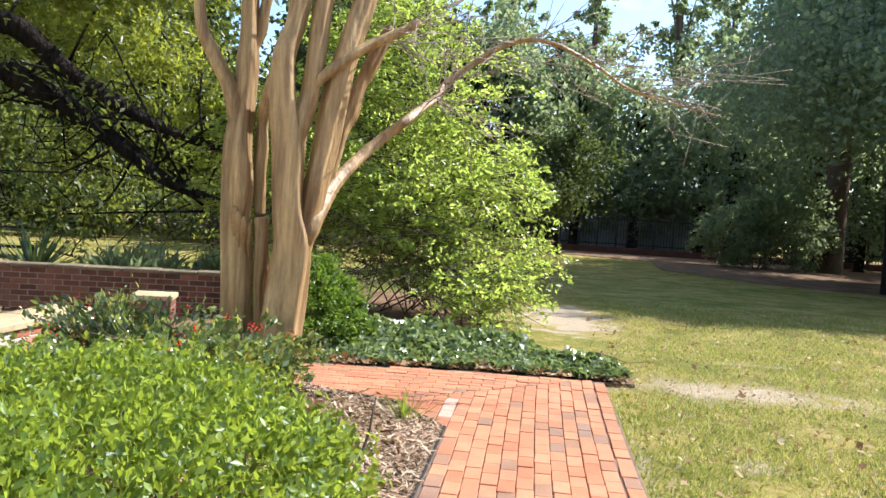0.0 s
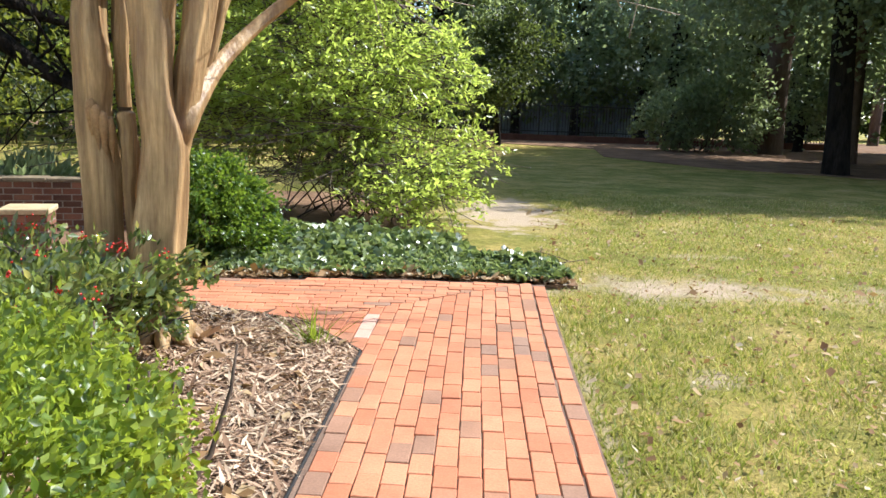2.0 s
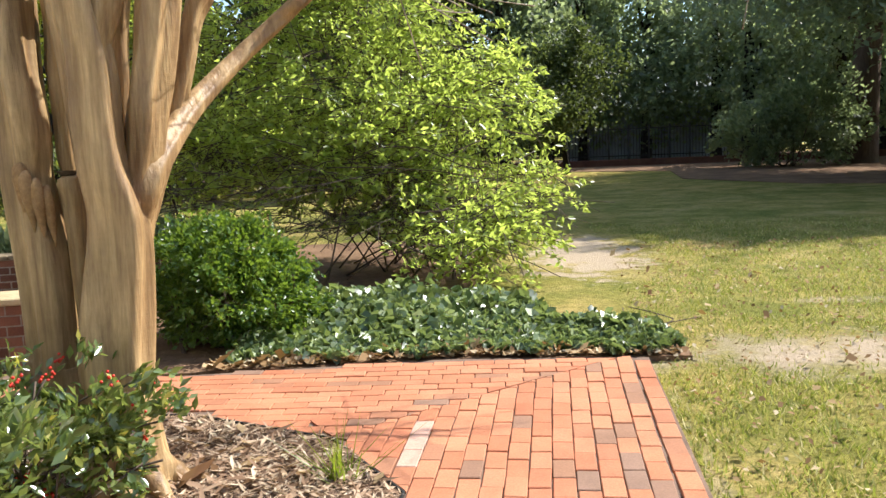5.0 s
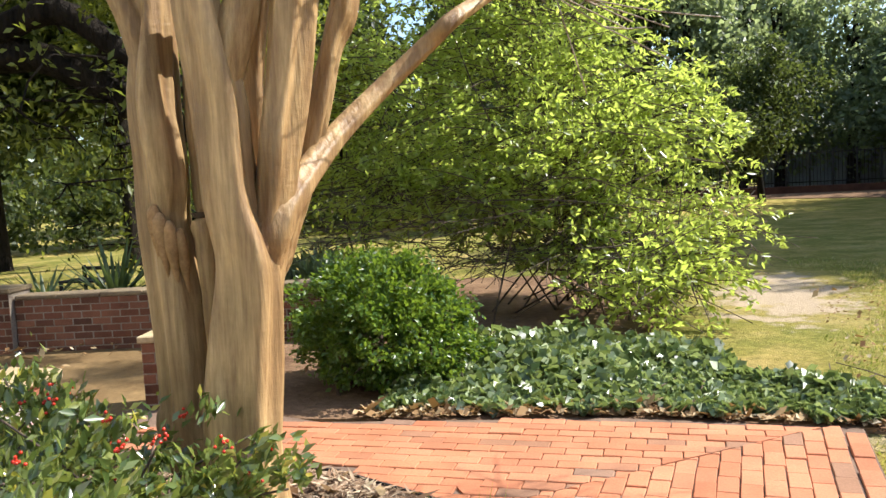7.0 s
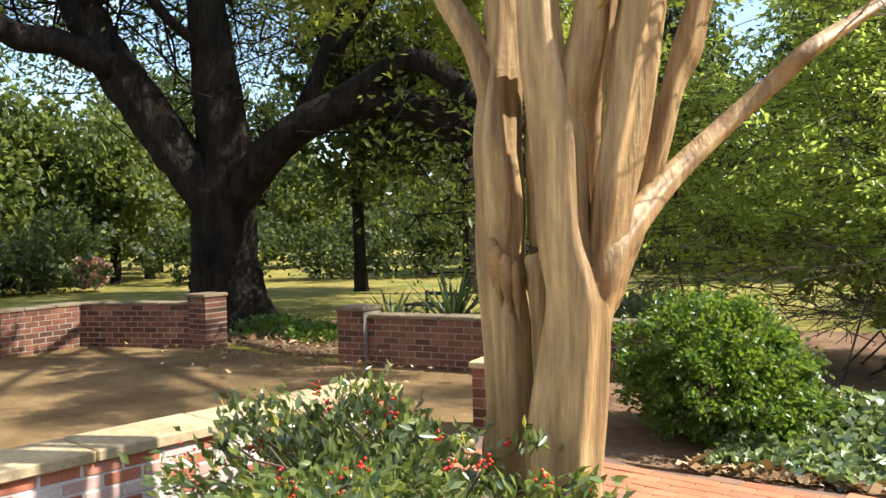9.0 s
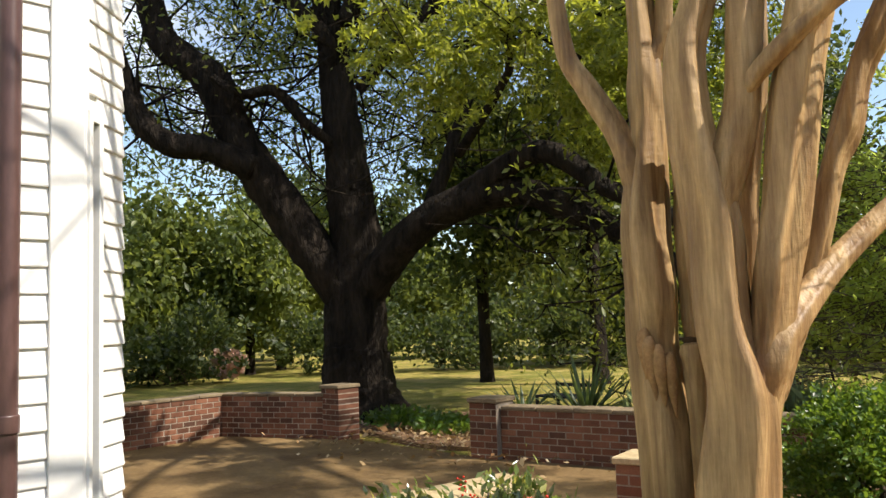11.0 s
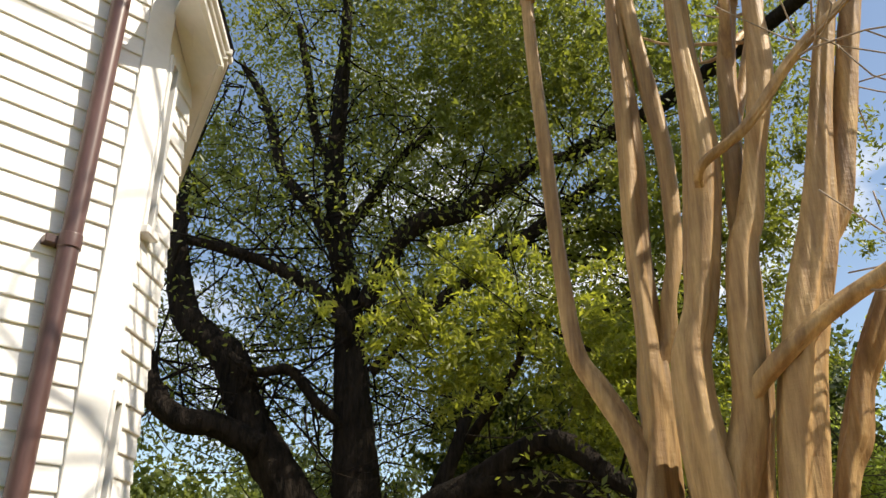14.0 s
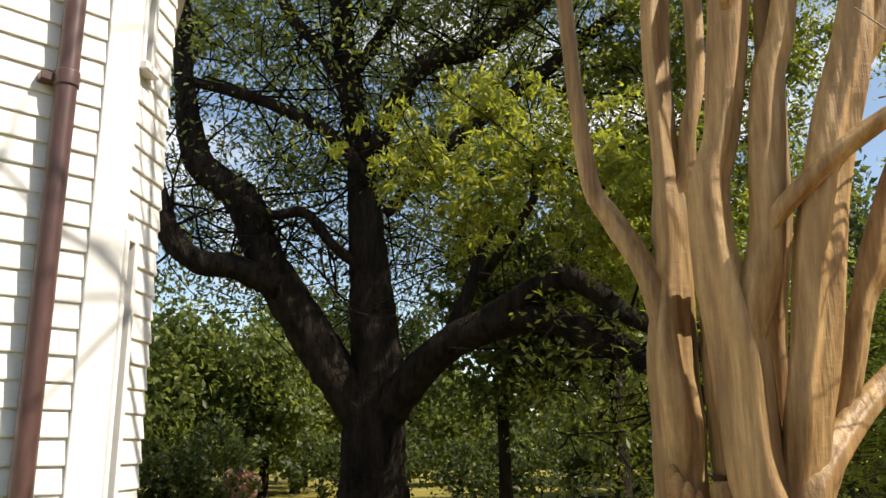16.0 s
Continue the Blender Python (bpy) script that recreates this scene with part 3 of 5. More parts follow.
def pier(x, y, a, w, h, name_label, cap, mat=M_WALLBRICK, capz=0.05):
    ob = empty("brick_pier", name_label, "pier")
    dx, dy = math.cos(a) * w / 2, math.sin(a) * w / 2
    brick_run(ob, (x - dx, y - dy), (x + dx, y + dy), w, -0.05, h - capz, mat, M_MORTAR, int(x * -50))
    slab("cap", ob, (x - dx, y - dy), (x + dx, y + dy), w, h - capz, capz, cap, "stone cap slab")
    return ob


near_wall = empty("low_brick_wall", "low lime-washed brick wall with a flat sandstone coping", "wall")
brick_run(near_wall, (-4.14, 2.95), (-4.14, 5.62), 0.36, -0.05, 0.44, M_LIMEBRICK, M_LIME, 4)
slab("coping", near_wall, (-4.14, 2.95), (-4.14, 5.70), 0.38, 0.44, 0.062, M_CAP, "worn sandstone coping slab", 4)
pier(-3.92, 6.78, 0.3, 0.38, 0.53, "square red brick pier with a sandstone cap", M_CAP)
pier(-7.30, 8.30, 0.25, 0.38, 0.66, "square red brick pier at the courtyard opening", M_DARKCAP)
pier(-10.18, 8.02, 0.15, 0.38, 0.73, "square red brick pier beside the oak", M_DARKCAP)
wall_b = empty("courtyard_wall", "low red brick courtyard wall with a dark top", "wall")
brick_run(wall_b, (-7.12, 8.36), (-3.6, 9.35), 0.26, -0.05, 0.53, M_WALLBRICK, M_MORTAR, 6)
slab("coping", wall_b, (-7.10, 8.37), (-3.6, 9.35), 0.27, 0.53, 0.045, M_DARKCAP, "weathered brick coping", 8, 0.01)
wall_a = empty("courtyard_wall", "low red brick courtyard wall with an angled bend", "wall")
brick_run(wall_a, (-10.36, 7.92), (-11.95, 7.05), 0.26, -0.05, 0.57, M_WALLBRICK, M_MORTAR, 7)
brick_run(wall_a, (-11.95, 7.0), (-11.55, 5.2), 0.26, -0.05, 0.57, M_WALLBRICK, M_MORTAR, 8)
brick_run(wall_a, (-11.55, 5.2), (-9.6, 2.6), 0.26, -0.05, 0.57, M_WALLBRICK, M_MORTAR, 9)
for a, b_ in (((-10.36, 7.92), (-11.95, 7.05)), ((-11.95, 7.0), (-11.55, 5.2)), ((-11.55, 5.2), (-9.6, 2.6))):
    slab("coping", wall_a, a, b_, 0.27, 0.57, 0.04, M_DARKCAP, "weathered brick coping", 4, 0.01)

# ---- house ----
house = empty("house", "white clapboard house with a brown downspout", "house")
W1 = Vector((0.115, -0.993, 0)).normalized()
C0 = Vector((-3.885, 2.82, 0))
C1 = C0 + Vector((-0.728, 0.686, 0)) * 0.385
C2 = C1 + Vector((-1, 0.12, 0)) * 3.0
END = C0 + W1 * 9.0
BACK = END + Vector((-7, 0, 0))
EAVE = 4.5
TOP = 6.3


def wall_frame(p, q):
    """Axes along a wall seen from outside: x along, y outward."""
    d = (q - p).normalized()
    out = Vector((d.y, -d.x, 0))
    return Matrix(((d.x, out.x, 0, p.x), (d.y, out.y, 0, p.y), (0, 0, 1, 0), (0, 0, 0, 1))), (q - p).length


def wedge_board(ln, h):
    bm = bmesh.new()
    prof = [(0.0, 0.0), (0.020, 0.0), (0.022, 0.006), (0.007, h + 0.012), (0.0, h + 0.012)]
    a = [bm.verts.new((0, y, z)) for y, z in prof]
    b_ = [bm.verts.new((ln, y, z)) for y, z in prof]
    for i in range(5):
        bm.faces.new((a[i], b_[i], b_[(i + 1) % 5], a[(i + 1) % 5]))
    bm.faces.new(a[::-1])
    bm.faces.new(b_)
    bmesh.ops.recalc_face_normals(bm, faces=bm.faces)
    return bm


def siding(p, q, x0, x1, spans, high=EAVE):
    m, ln = wall_frame(p, q)
    me = mesh_of("siding_board", wedge_board(x1 - x0, 0.1145), M_PAINT)
    z = 0.35
    while z < high - 0.05:
        if any(a <= z + 0.05 <= b_ for a, b_ in spans):
            child("siding_board", me, house, "", m @ Matrix.Translation((x0, 0.001 * math.sin(z * 40), z)))
        z += 0.1145


for loop, z0, z1 in (([C0, END, BACK, Vector((-11, 3.18, 0)), C2, C1], -0.05, EAVE), ([C0, END, BACK, Vector((-11, 2.9, 0))], EAVE, TOP)):
    bm = bmesh.new()
    lo = [bm.verts.new((v.x, v.y, z0)) for v in loop]
    hi = [bm.verts.new((v.x, v.y, z1)) for v in loop]
    for i in range(len(loop)):
        j = (i + 1) % len(loop)
        bm.faces.new((lo[i], lo[j], hi[j], hi[i]))
    bm.faces.new(hi)
    bm.faces.new(lo[::-1])
    bmesh.ops.recalc_face_normals(bm, faces=bm.faces)
    part("wall", bm, M_PAINT, house, "white painted wall")
m1, l1 = wall_frame(END, C0)
siding(END, C0, 0, l1 - 0.135, [(0, 9)], TOP)
m2, l2 = wall_frame(C0, C1)
WIN = (0.04, 0.10)
siding(C0, C1, 0.03, l2, [(0.3, 0.75), (2.62, 3.36)])
siding(C0, C1, WIN[1] + 0.035, l2, [(0.76, 2.61), (3.37, 9)])
m3, l3 = wall_frame(C1, C2)
siding(C1, C2, 0.0, l3, [(0, 9)])
bm = bmesh.new()
box(bm, l1 - 0.135, 0.0, 0.2, l1 + 0.012, 0.032, TOP, 0.004, m1)
part("corner_board", bm, M_TRIM, house, "white corner board")
bm = bmesh.new()
box(bm, -0.004, 0.0, 0.2, 0.03, 0.03, EAVE, 0.003, m2)
part("corner_board", bm, M_TRIM, house, "white corner board")
for z0, z1 in ((0.78, 2.55), (3.40, 4.46)):
    w = child("window", None, house, "narrow white-framed window")
    bm = bmesh.new()
    for x0, a, x1, b_ in ((WIN[0] - 0.03, z0, WIN[0], z1), (WIN[1], z0, WIN[1] + 0.035, z1), (WIN[0], z1 - 0.05, WIN[1], z1)):
        box(bm, x0, 0, a, x1, 0.045, b_, 0.003, m2)
    part("window_frame", bm, M_TRIM, w, "white casing")
    bm = bmesh.new()
    box(bm, WIN[0] - 0.035, 0, z0 - 0.045, WIN[1] + 0.045, 0.07, z0, 0.005, m2)
    part("window_sill", bm, M_TRIM, w, "white sill")
    bm = bmesh.new()
    box(bm, WIN[0], 0.002, z0, WIN[1], 0.008, z1 - 0.05, 0, m2)
    part("pane", bm, M_GLASS, w, "dark glass pane")
# eaves: soffit, fascia and roof, low over the bay and high over the long wall
def slabs(name, quads, mat, label):
    """Flat boards on a polygon of corners, each (corners, z, thickness)."""
    bm = bmesh.new()
    for vs, z, t in quads:
        lo = [bm.verts.new((v[0], v[1], z + v[2])) for v in vs]
        hi = [bm.verts.new((v[0], v[1], z + v[2] + t)) for v in vs]
        k = len(vs)
        bm.faces.new(lo)
        bm.faces.new(hi[::-1])
        for a in range(k):
            bm.faces.new((lo[a], lo[(a + 1) % k], hi[(a + 1) % k], hi[a]))
    bmesh.ops.recalc_face_normals(bm, faces=bm.faces)
    return part(name, bm, mat, house, label)


O1, OF = Vector((-3.85, 3.13, 0)), Vector((-3.47, 2.78, 0.2))
O2 = C2 + Vector((0.1, 0.42, 0))
T0, T1 = END + Vector((0.42, 0, 0)), C0 + Vector((0.42, 0.25, 0))
C0R = C0 + Vector((0.02, 0, 0.22))
slabs("soffit", [((C0R, C1, O1, OF), EAVE + 0.003, 0.03), ((C1, C2, O2, O1), EAVE + 0.003, 0.03)], M_TRIM, "white bay soffit")
slabs("wall", [((C0, C1, C0 + Vector((-0.5, 0, 0))), EAVE, 0.26)], M_PAINT, "white painted wall")
slabs("soffit", [((END, C0 + Vector((0, 0.25, 0)), T1, T0), TOP + 0.002, 0.03)], M_TRIM, "white soffit")
bm = bmesh.new()
for a, b_, z, rise in ((OF, O1, EAVE, 0.22), (O1, O2, EAVE, 0), (T0, T1, TOP, 0)):
    m, ln = wall_frame(a.xy.to_3d(), b_.xy.to_3d())
    m = m @ Matrix(((1, 0, 0, 0), (0, 1, 0, 0), (-rise / ln, 0, 1, rise), (0, 0, 0, 1)))
    box(bm, -0.02, -0.02, z - 0.012, ln + 0.02, 0.012, z + 0.035, 0.003, m)
    box(bm, -0.035, -0.02, z + 0.035, ln + 0.035, 0.03, z + 0.065, 0.004, m)
    box(bm, -0.05, -0.02, z + 0.065, ln + 0.05, 0.05, z + 0.105, 0.006, m)
part("fascia", bm, M_TRIM, house, "white moulded fascia")
bm = bmesh.new()
for ps in (((OF.x + 0.04, OF.y + 0.05, EAVE + 0.32), (O1.x + 0.03, O1.y + 0.06, EAVE + 0.115), (C1.x, C1.y, EAVE + 0.5), (C0.x, C0.y, EAVE + 0.7)),
           ((O1.x + 0.03, O1.y + 0.06, EAVE + 0.115), (O2.x, O2.y + 0.06, EAVE + 0.115), (C2.x, C2.y - 0.3, EAVE + 0.6), (C1.x, C1.y, EAVE + 0.5)),
           ((T0.x + 0.07, T0.y, TOP + 0.115), (T1.x + 0.07, T1.y, TOP + 0.115), (-7.5, T1.y, TOP + 2.6), (-7.5, T0.y, TOP + 2.6)),
           ((-11.5, T0.y, TOP + 0.115), (-7.5, T0.y, TOP + 2.6), (-7.5, T1.y, TOP + 2.6), (-11.5, T1.y, TOP + 0.115))):
    bm.faces.new([bm.verts.new(p) for p in ps])
bmesh.ops.solidify(bm, geom=bm.faces[:], thickness=-0.05)
part("roof", bm, M_ROOF, house, "dark shingle roof")
# downspout on the long wall
ds = m1 @ Vector((l1 - 0.135 - 0.185, 0.085, 0))
spout = child("downspout", tubes("downspout", [[(ds.x, ds.y, 0.15, 0.047), (ds.x, ds.y, 3.0, 0.047), (ds.x, ds.y, TOP, 0.047)]], M_PIPE, 18), house, "round brown metal downspout")
for z in (1.2, 3.16, 5.1):
    child("collar", tubes("collar", [[(ds.x, ds.y, z - 0.035, 0.053), (ds.x, ds.y, z, 0.054), (ds.x, ds.y, z + 0.035, 0.053)]], M_PIPE, 18), spout, "pipe collar")
    bm = bmesh.new()
    box(bm, l1 - 0.135 - 0.185 - 0.105, 0.01, z - 0.02, l1 - 0.135 - 0.185 - 0.02, 0.075, z + 0.02, 0.004, m1)
    part("strap", bm, M_PIPE, spout, "brown fixing strap")

# ---- crape myrtle ----
crape = empty("crape_myrtle", "bare multi-stemmed crape myrtle with smooth tan bark", "tree", at=(-2.1, 4.85, 0))
CRAPE = {
    "stem_a": [(-2.2, 4.92, -0.05, 0.19), (-2.22, 4.9, 0.15, 0.14), (-2.33, 4.86, 0.48, 0.124), (-2.33, 4.86, 0.61, 0.113), (-2.33, 4.86, 1.05, 0.116), (-2.36, 4.84, 1.39, 0.1), (-2.36, 4.84, 1.63, 0.113), (-2.37, 4.83, 1.95, 0.11), (-2.34, 4.85, 2.36, 0.076), (-2.34, 4.85, 2.57, 0.078), (-2.34, 4.85, 2.82, 0.068), (-2.35, 4.84, 3.32, 0.064), (-2.34, 4.85, 3.82, 0.064), (-2.34, 4.85, 4.26, 0.059), (-2.35, 4.85, 4.73, 0.048), (-2.33, 4.86, 5.25, 0.043)],
    "fork_a": [(-2.38, 4.83, 2.05, 0.06), (-2.4, 4.81, 2.22, 0.073), (-2.46, 4.77, 2.4, 0.058), (-2.56, 4.7, 2.61, 0.052), (-2.63, 4.64, 2.8, 0.044), (-2.67, 4.61, 3.27, 0.038), (-2.69, 4.6, 3.6, 0.04), (-2.71, 4.58, 4.07, 0.038), (-2.74, 4.56, 4.66, 0.038), (-2.75, 4.55, 5.1, 0.035)],
    "fork_c": [(-2.34, 4.85, 2.5, 0.04), (-2.33, 4.86, 2.65, 0.047), (-2.27, 4.9, 2.81, 0.042), (-2.25, 4.91, 3.0, 0.039), (-2.21, 4.95, 3.27, 0.039), (-2.2, 4.96, 3.79, 0.046), (-2.23, 4.94, 4.19, 0.048), (-2.27, 4.91, 4.63, 0.046), (-2.3, 4.88, 5.15, 0.04)],
    "stub": [(-2.12, 4.88, 0.3, 0.05), (-2.165, 4.86, 0.83, 0.036), (-2.165, 4.86, 1.04, 0.044), (-2.17, 4.86, 1.28, 0.054), (-2.18, 4.86, 1.38, 0.058), (-2.185, 4.86, 1.41, 0.05)],
    "stem_b": [(-2.1, 5.08, 0.3, 0.05), (-2.2, 5.02, 1.18, 0.036), (-2.21, 4.93, 1.47, 0.04), (-2.22, 4.93, 1.71, 0.046), (-2.22, 4.93, 1.95, 0.048), (-2.22, 4.93, 2.16, 0.043), (-2.12, 4.79, 2.36, 0.05), (-2.03, 4.69, 2.62, 0.04)],
    "stem_c": [(-1.93, 4.78, -0.05, 0.2), (-1.9, 4.73, 0.08, 0.158), (-1.9, 4.7, 0.17, 0.131), (-1.91, 4.69, 0.44, 0.141), (-1.91, 4.69, 0.59, 0.146), (-1.89, 4.71, 0.91, 0.141), (-1.87, 4.72, 1.22, 0.131), (-1.91, 4.7, 1.46, 0.114), (-1.92, 4.69, 1.68, 0.107), (-1.93, 4.68, 1.91, 0.102), (-1.98, 4.65, 2.29, 0.09), (-1.99, 4.65, 2.6, 0.083), (-1.93, 4.68, 2.83, 0.066), (-1.9, 4.7, 3.08, 0.071), (-1.85, 4.73, 3.55, 0.078), (-1.85, 4.73, 3.86, 0.068), (-1.86, 4.72, 4.21, 0.053), (-1.86, 4.72, 4.58, 0.049), (-1.86, 4.73, 4.89, 0.044)],
    "fork_e": [(-1.95, 4.68, 1.8, 0.05), (-1.89, 4.71, 2.07, 0.08), (-1.82, 4.75, 2.34, 0.071), (-1.79, 4.77, 2.69, 0.071), (-1.76, 4.79, 3.05, 0.068), (-1.71, 4.82, 3.22, 0.058), (-1.66, 4.85, 3.5, 0.049), (-1.58, 4.9, 3.96, 0.061), (-1.56, 4.91, 4.33, 0.049), (-1.55, 4.92, 4.69, 0.044)],
    "fork_f": [(-1.76, 4.8, 2.9, 0.04), (-1.8, 4.88, 3.08, 0.045), (-1.8, 4.88, 3.34, 0.042), (-1.77, 4.9, 3.73, 0.045), (-1.74, 4.92, 4.16, 0.045), (-1.68, 4.96, 4.58, 0.037)],
    "stem_d": [(-1.84, 4.74, 1.05, 0.088), (-1.81, 4.76, 1.28, 0.083), (-1.78, 4.78, 1.45, 0.078), (-1.75, 4.8, 1.68, 0.088), (-1.71, 4.82, 1.91, 0.083), (-1.64, 4.86, 2.43, 0.09), (-1.57, 4.9, 2.77, 0.085), (-1.49, 4.96, 3.13, 0.073), (-1.41, 5.01, 3.6, 0.053), (-1.33, 5.06, 4.05, 0.044), (-1.27, 5.1, 4.37, 0.039), (-1.22, 5.13, 4.65, 0.034)],
    "fork_g": [(-1.56, 4.92, 2.85, 0.05), (-1.53, 4.99, 3.02, 0.059), (-1.42, 5.06, 3.24, 0.054), (-1.35, 5.11, 3.61, 0.054), (-1.26, 5.16, 4.06, 0.049), (-1.18, 5.21, 4.45, 0.044)],
    "stem_e": [(-2.05, 4.87, 0.2, 0.07), (-1.95, 4.95, 1.02, 0.052), (-1.88, 5.0, 1.25, 0.054), (-1.8, 5.06, 1.52, 0.052), (-1.7, 5.12, 1.93, 0.05), (-1.65, 5.15, 2.14, 0.047), (-1.6, 5.18, 2.29, 0.056), (-1.55, 5.21, 2.5, 0.05), (-1.47, 5.24, 2.68, 0.052), (-1.36, 5.31, 2.97, 0.047)],
    "limb_a": [(-1.84, 4.72, 1.05, 0.05), (-1.8, 4.74, 1.25, 0.066), (-1.76, 4.76, 1.36, 0.07), (-1.73, 4.86, 1.49, 0.064), (-1.69, 5.16, 1.72, 0.054), (-1.55, 5.42, 1.96, 0.047), (-1.37, 5.57, 2.16, 0.044), (-1.24, 5.62, 2.28, 0.04), (-1.15, 5.9, 2.43, 0.034), (-1.05, 6.1, 2.56, 0.031), (-0.98, 6.3, 2.74, 0.028), (-0.5, 6.5, 3.12, 0.024), (-0.1, 6.5, 3.16, 0.02), (0.36, 6.6, 2.97, 0.015), (0.72, 6.7, 2.78, 0.012), (1.5, 6.6, 2.57, 0.007)],
    "fork_h": [(-1.94, 4.94, 1.63, 0.031), (-1.93, 4.94, 1.85, 0.044), (-1.92, 4.95, 2.09, 0.046), (-1.86, 4.98, 2.5, 0.04), (-1.84, 5.0, 3.0, 0.036), (-1.82, 5.02, 3.8, 0.03)],
    "limb_b": [(-1.83, 4.76, 2.3, 0.03), (-1.8, 4.74, 2.4, 0.04), (-1.62, 4.76, 2.56, 0.04), (-1.44, 4.87, 2.73, 0.038), (-1.26, 4.98, 2.85, 0.035), (-1.09, 5.09, 2.97, 0.031)],
    "limb_c": [(-1.86, 4.73, 3.35, 0.02), (-1.78, 4.6, 3.43, 0.023), (-1.59, 4.71, 3.6, 0.026), (-1.39, 4.84, 3.91, 0.026), (-1.19, 4.97, 4.15, 0.021), (-1.01, 5.08, 4.32, 0.016)],
}
for key, pts in CRAPE.items():
    kind = key.split("_")[0]
    pts = [(x + 2.1, y - 4.85, z, r) for x, y, z, r in pts]
    child("trunk" if kind == "stem" else "stub" if kind == "stub" else "branch", tubes("trunk", [pts], M_CRAPE, 40, 0.21 if kind == "stem" else 0.09, len(key) + int(pts[-1][2] * 10), 9), crape)
for a, ln, h in ((-0.55, 0.27, 0.24), (-1.25, 0.24, 0.3), (-1.9, 0.25, 0.22), (-2.7, 0.26, 0.26), (0.3, 0.24, 0.2)):
    ca_, sa_ = math.cos(a), math.sin(a)
    child("root", tubes("root", [[(0.19 + ca_ * 0.09, -0.14 + sa_ * 0.09, h + 0.2, 0.03), (0.19 + ca_ * 0.12, -0.14 + sa_ * 0.12, h * 0.5, 0.05), (0.19 + ca_ * 0.18, -0.14 + sa_ * 0.18, 0.04, 0.048), (0.19 + ca_ * ln, -0.14 + sa_ * ln, -0.02, 0.03)]], M_CRAPE, 12, 0.08, 4, 5), crape)
# broken bark ridge and the hollow top of the old stub
for x, y, z, r in ((-2.335, 4.745, 1.485, 0.030), (-2.30, 4.73, 1.45, 0.028), (-2.265, 4.745, 1.415, 0.028), (-2.235, 4.775, 1.38, 0.024)):
    child("bark_scar", tubes("bark_scar", [[(x + 2.1, y - 4.85 + 0.02, z - 0.28, 0.004), (x + 2.1, y - 4.85, z - 0.12, r * 1.05), (x + 2.1, y - 4.86, z - 0.03, r), (x + 2.1, y - 4.85, z, r * 0.4)]], M_STUB, 10, 0.1, 3, 4), crape, "pale broken bark")
bm = bmesh.new()
bmesh.ops.create_cone(bm, cap_ends=False, cap_tris=False, segments=16, radius1=0.012, radius2=0.050, depth=0.05, matrix=Matrix.Translation((-2.185 + 2.1, 4.86 - 4.85, 1.418)))
part("hollow", bm, M_TWIG, crape, "dark hollow in the cut stub", True)
# fine bare twigs at the ends of the limbs
g = np.random.default_rng(21)
twigs = []
for key in ("limb_a", "limb_b", "limb_c"):
    for i in range(56 if key == "limb_a" else 12):
        j = g.integers(len(CRAPE[key]) // 2, len(CRAPE[key]) - 1)
        u = g.uniform()
        p = np.array(CRAPE[key][j][:3]) * (1 - u) + np.array(CRAPE[key][j + 1][:3]) * u - (-2.1, 4.85, 0)
        d = g.normal(size=3) * (0.8, 0.6, 0.5) + (0.8, 0.2, 0.25)
        ln = g.uniform(0.2, 0.75)
        q = [(*(p + d * ln * s + g.normal(size=3) * 0.07 * s), 0.006 * (1 - 0.7 * s)) for s in (0, 0.35, 0.7, 1.0)]
        twigs.append(q)
        for _ in range(2):
            s = q[g.integers(1, 3)]
            e = g.normal(size=3) * 0.5 + d * 0.6
            twigs.append([(s[0] + e[0] * v, s[1] + e[1] * v, s[2] + e[2] * v, 0.004 - 0.002 * v) for v in (0, 0.2, 0.38)])
# bare upper branches, added above the view to cast shadows on the house
upper = []
for key in ("stem_a", "fork_a", "fork_c", "stem_c", "fork_e", "fork_f", "stem_d", "fork_g", "fork_h"):
    p0 = np.array(CRAPE[key][-1][:3]) - (-2.1, 4.85, 0)
    way = np.array(CRAPE[key][-1][:3]) - np.array(CRAPE[key][-3][:3])
    way /= np.linalg.norm(way)
    for _ in range(3):
        d = way + g.normal(size=3) * (0.3, 0.3, 0.1)
        q = [p0 + d * s + g.normal(size=3) * 0.06 * s for s in (-0.1, 0.7, 1.4, 2.2, 2.9)]
        upper.append([(*v, r) for v, r in zip(q, (0.034, 0.028, 0.02, 0.013, 0.007))])
        for k in (1, 2, 2, 3, 3):
            e = q[k] + d * 0.5 + g.normal(size=3) * 0.45
            upper.append([(*q[k], 0.012), (*((q[k] + e) / 2 + g.normal(size=3) * 0.05), 0.009), (*e, 0.005)])
child("branch_mass", tubes("branch_mass", upper, M_CRAPE, 6, 0, 0, 3), crape, "thin bare upper branches")["kind"] = "stuff"
child("twig_mass", tubes("twig_mass", twigs, M_TWIGPALE, 5, 0, 0, 2), crape, "thin bare grey twigs")["kind"] = "stuff"

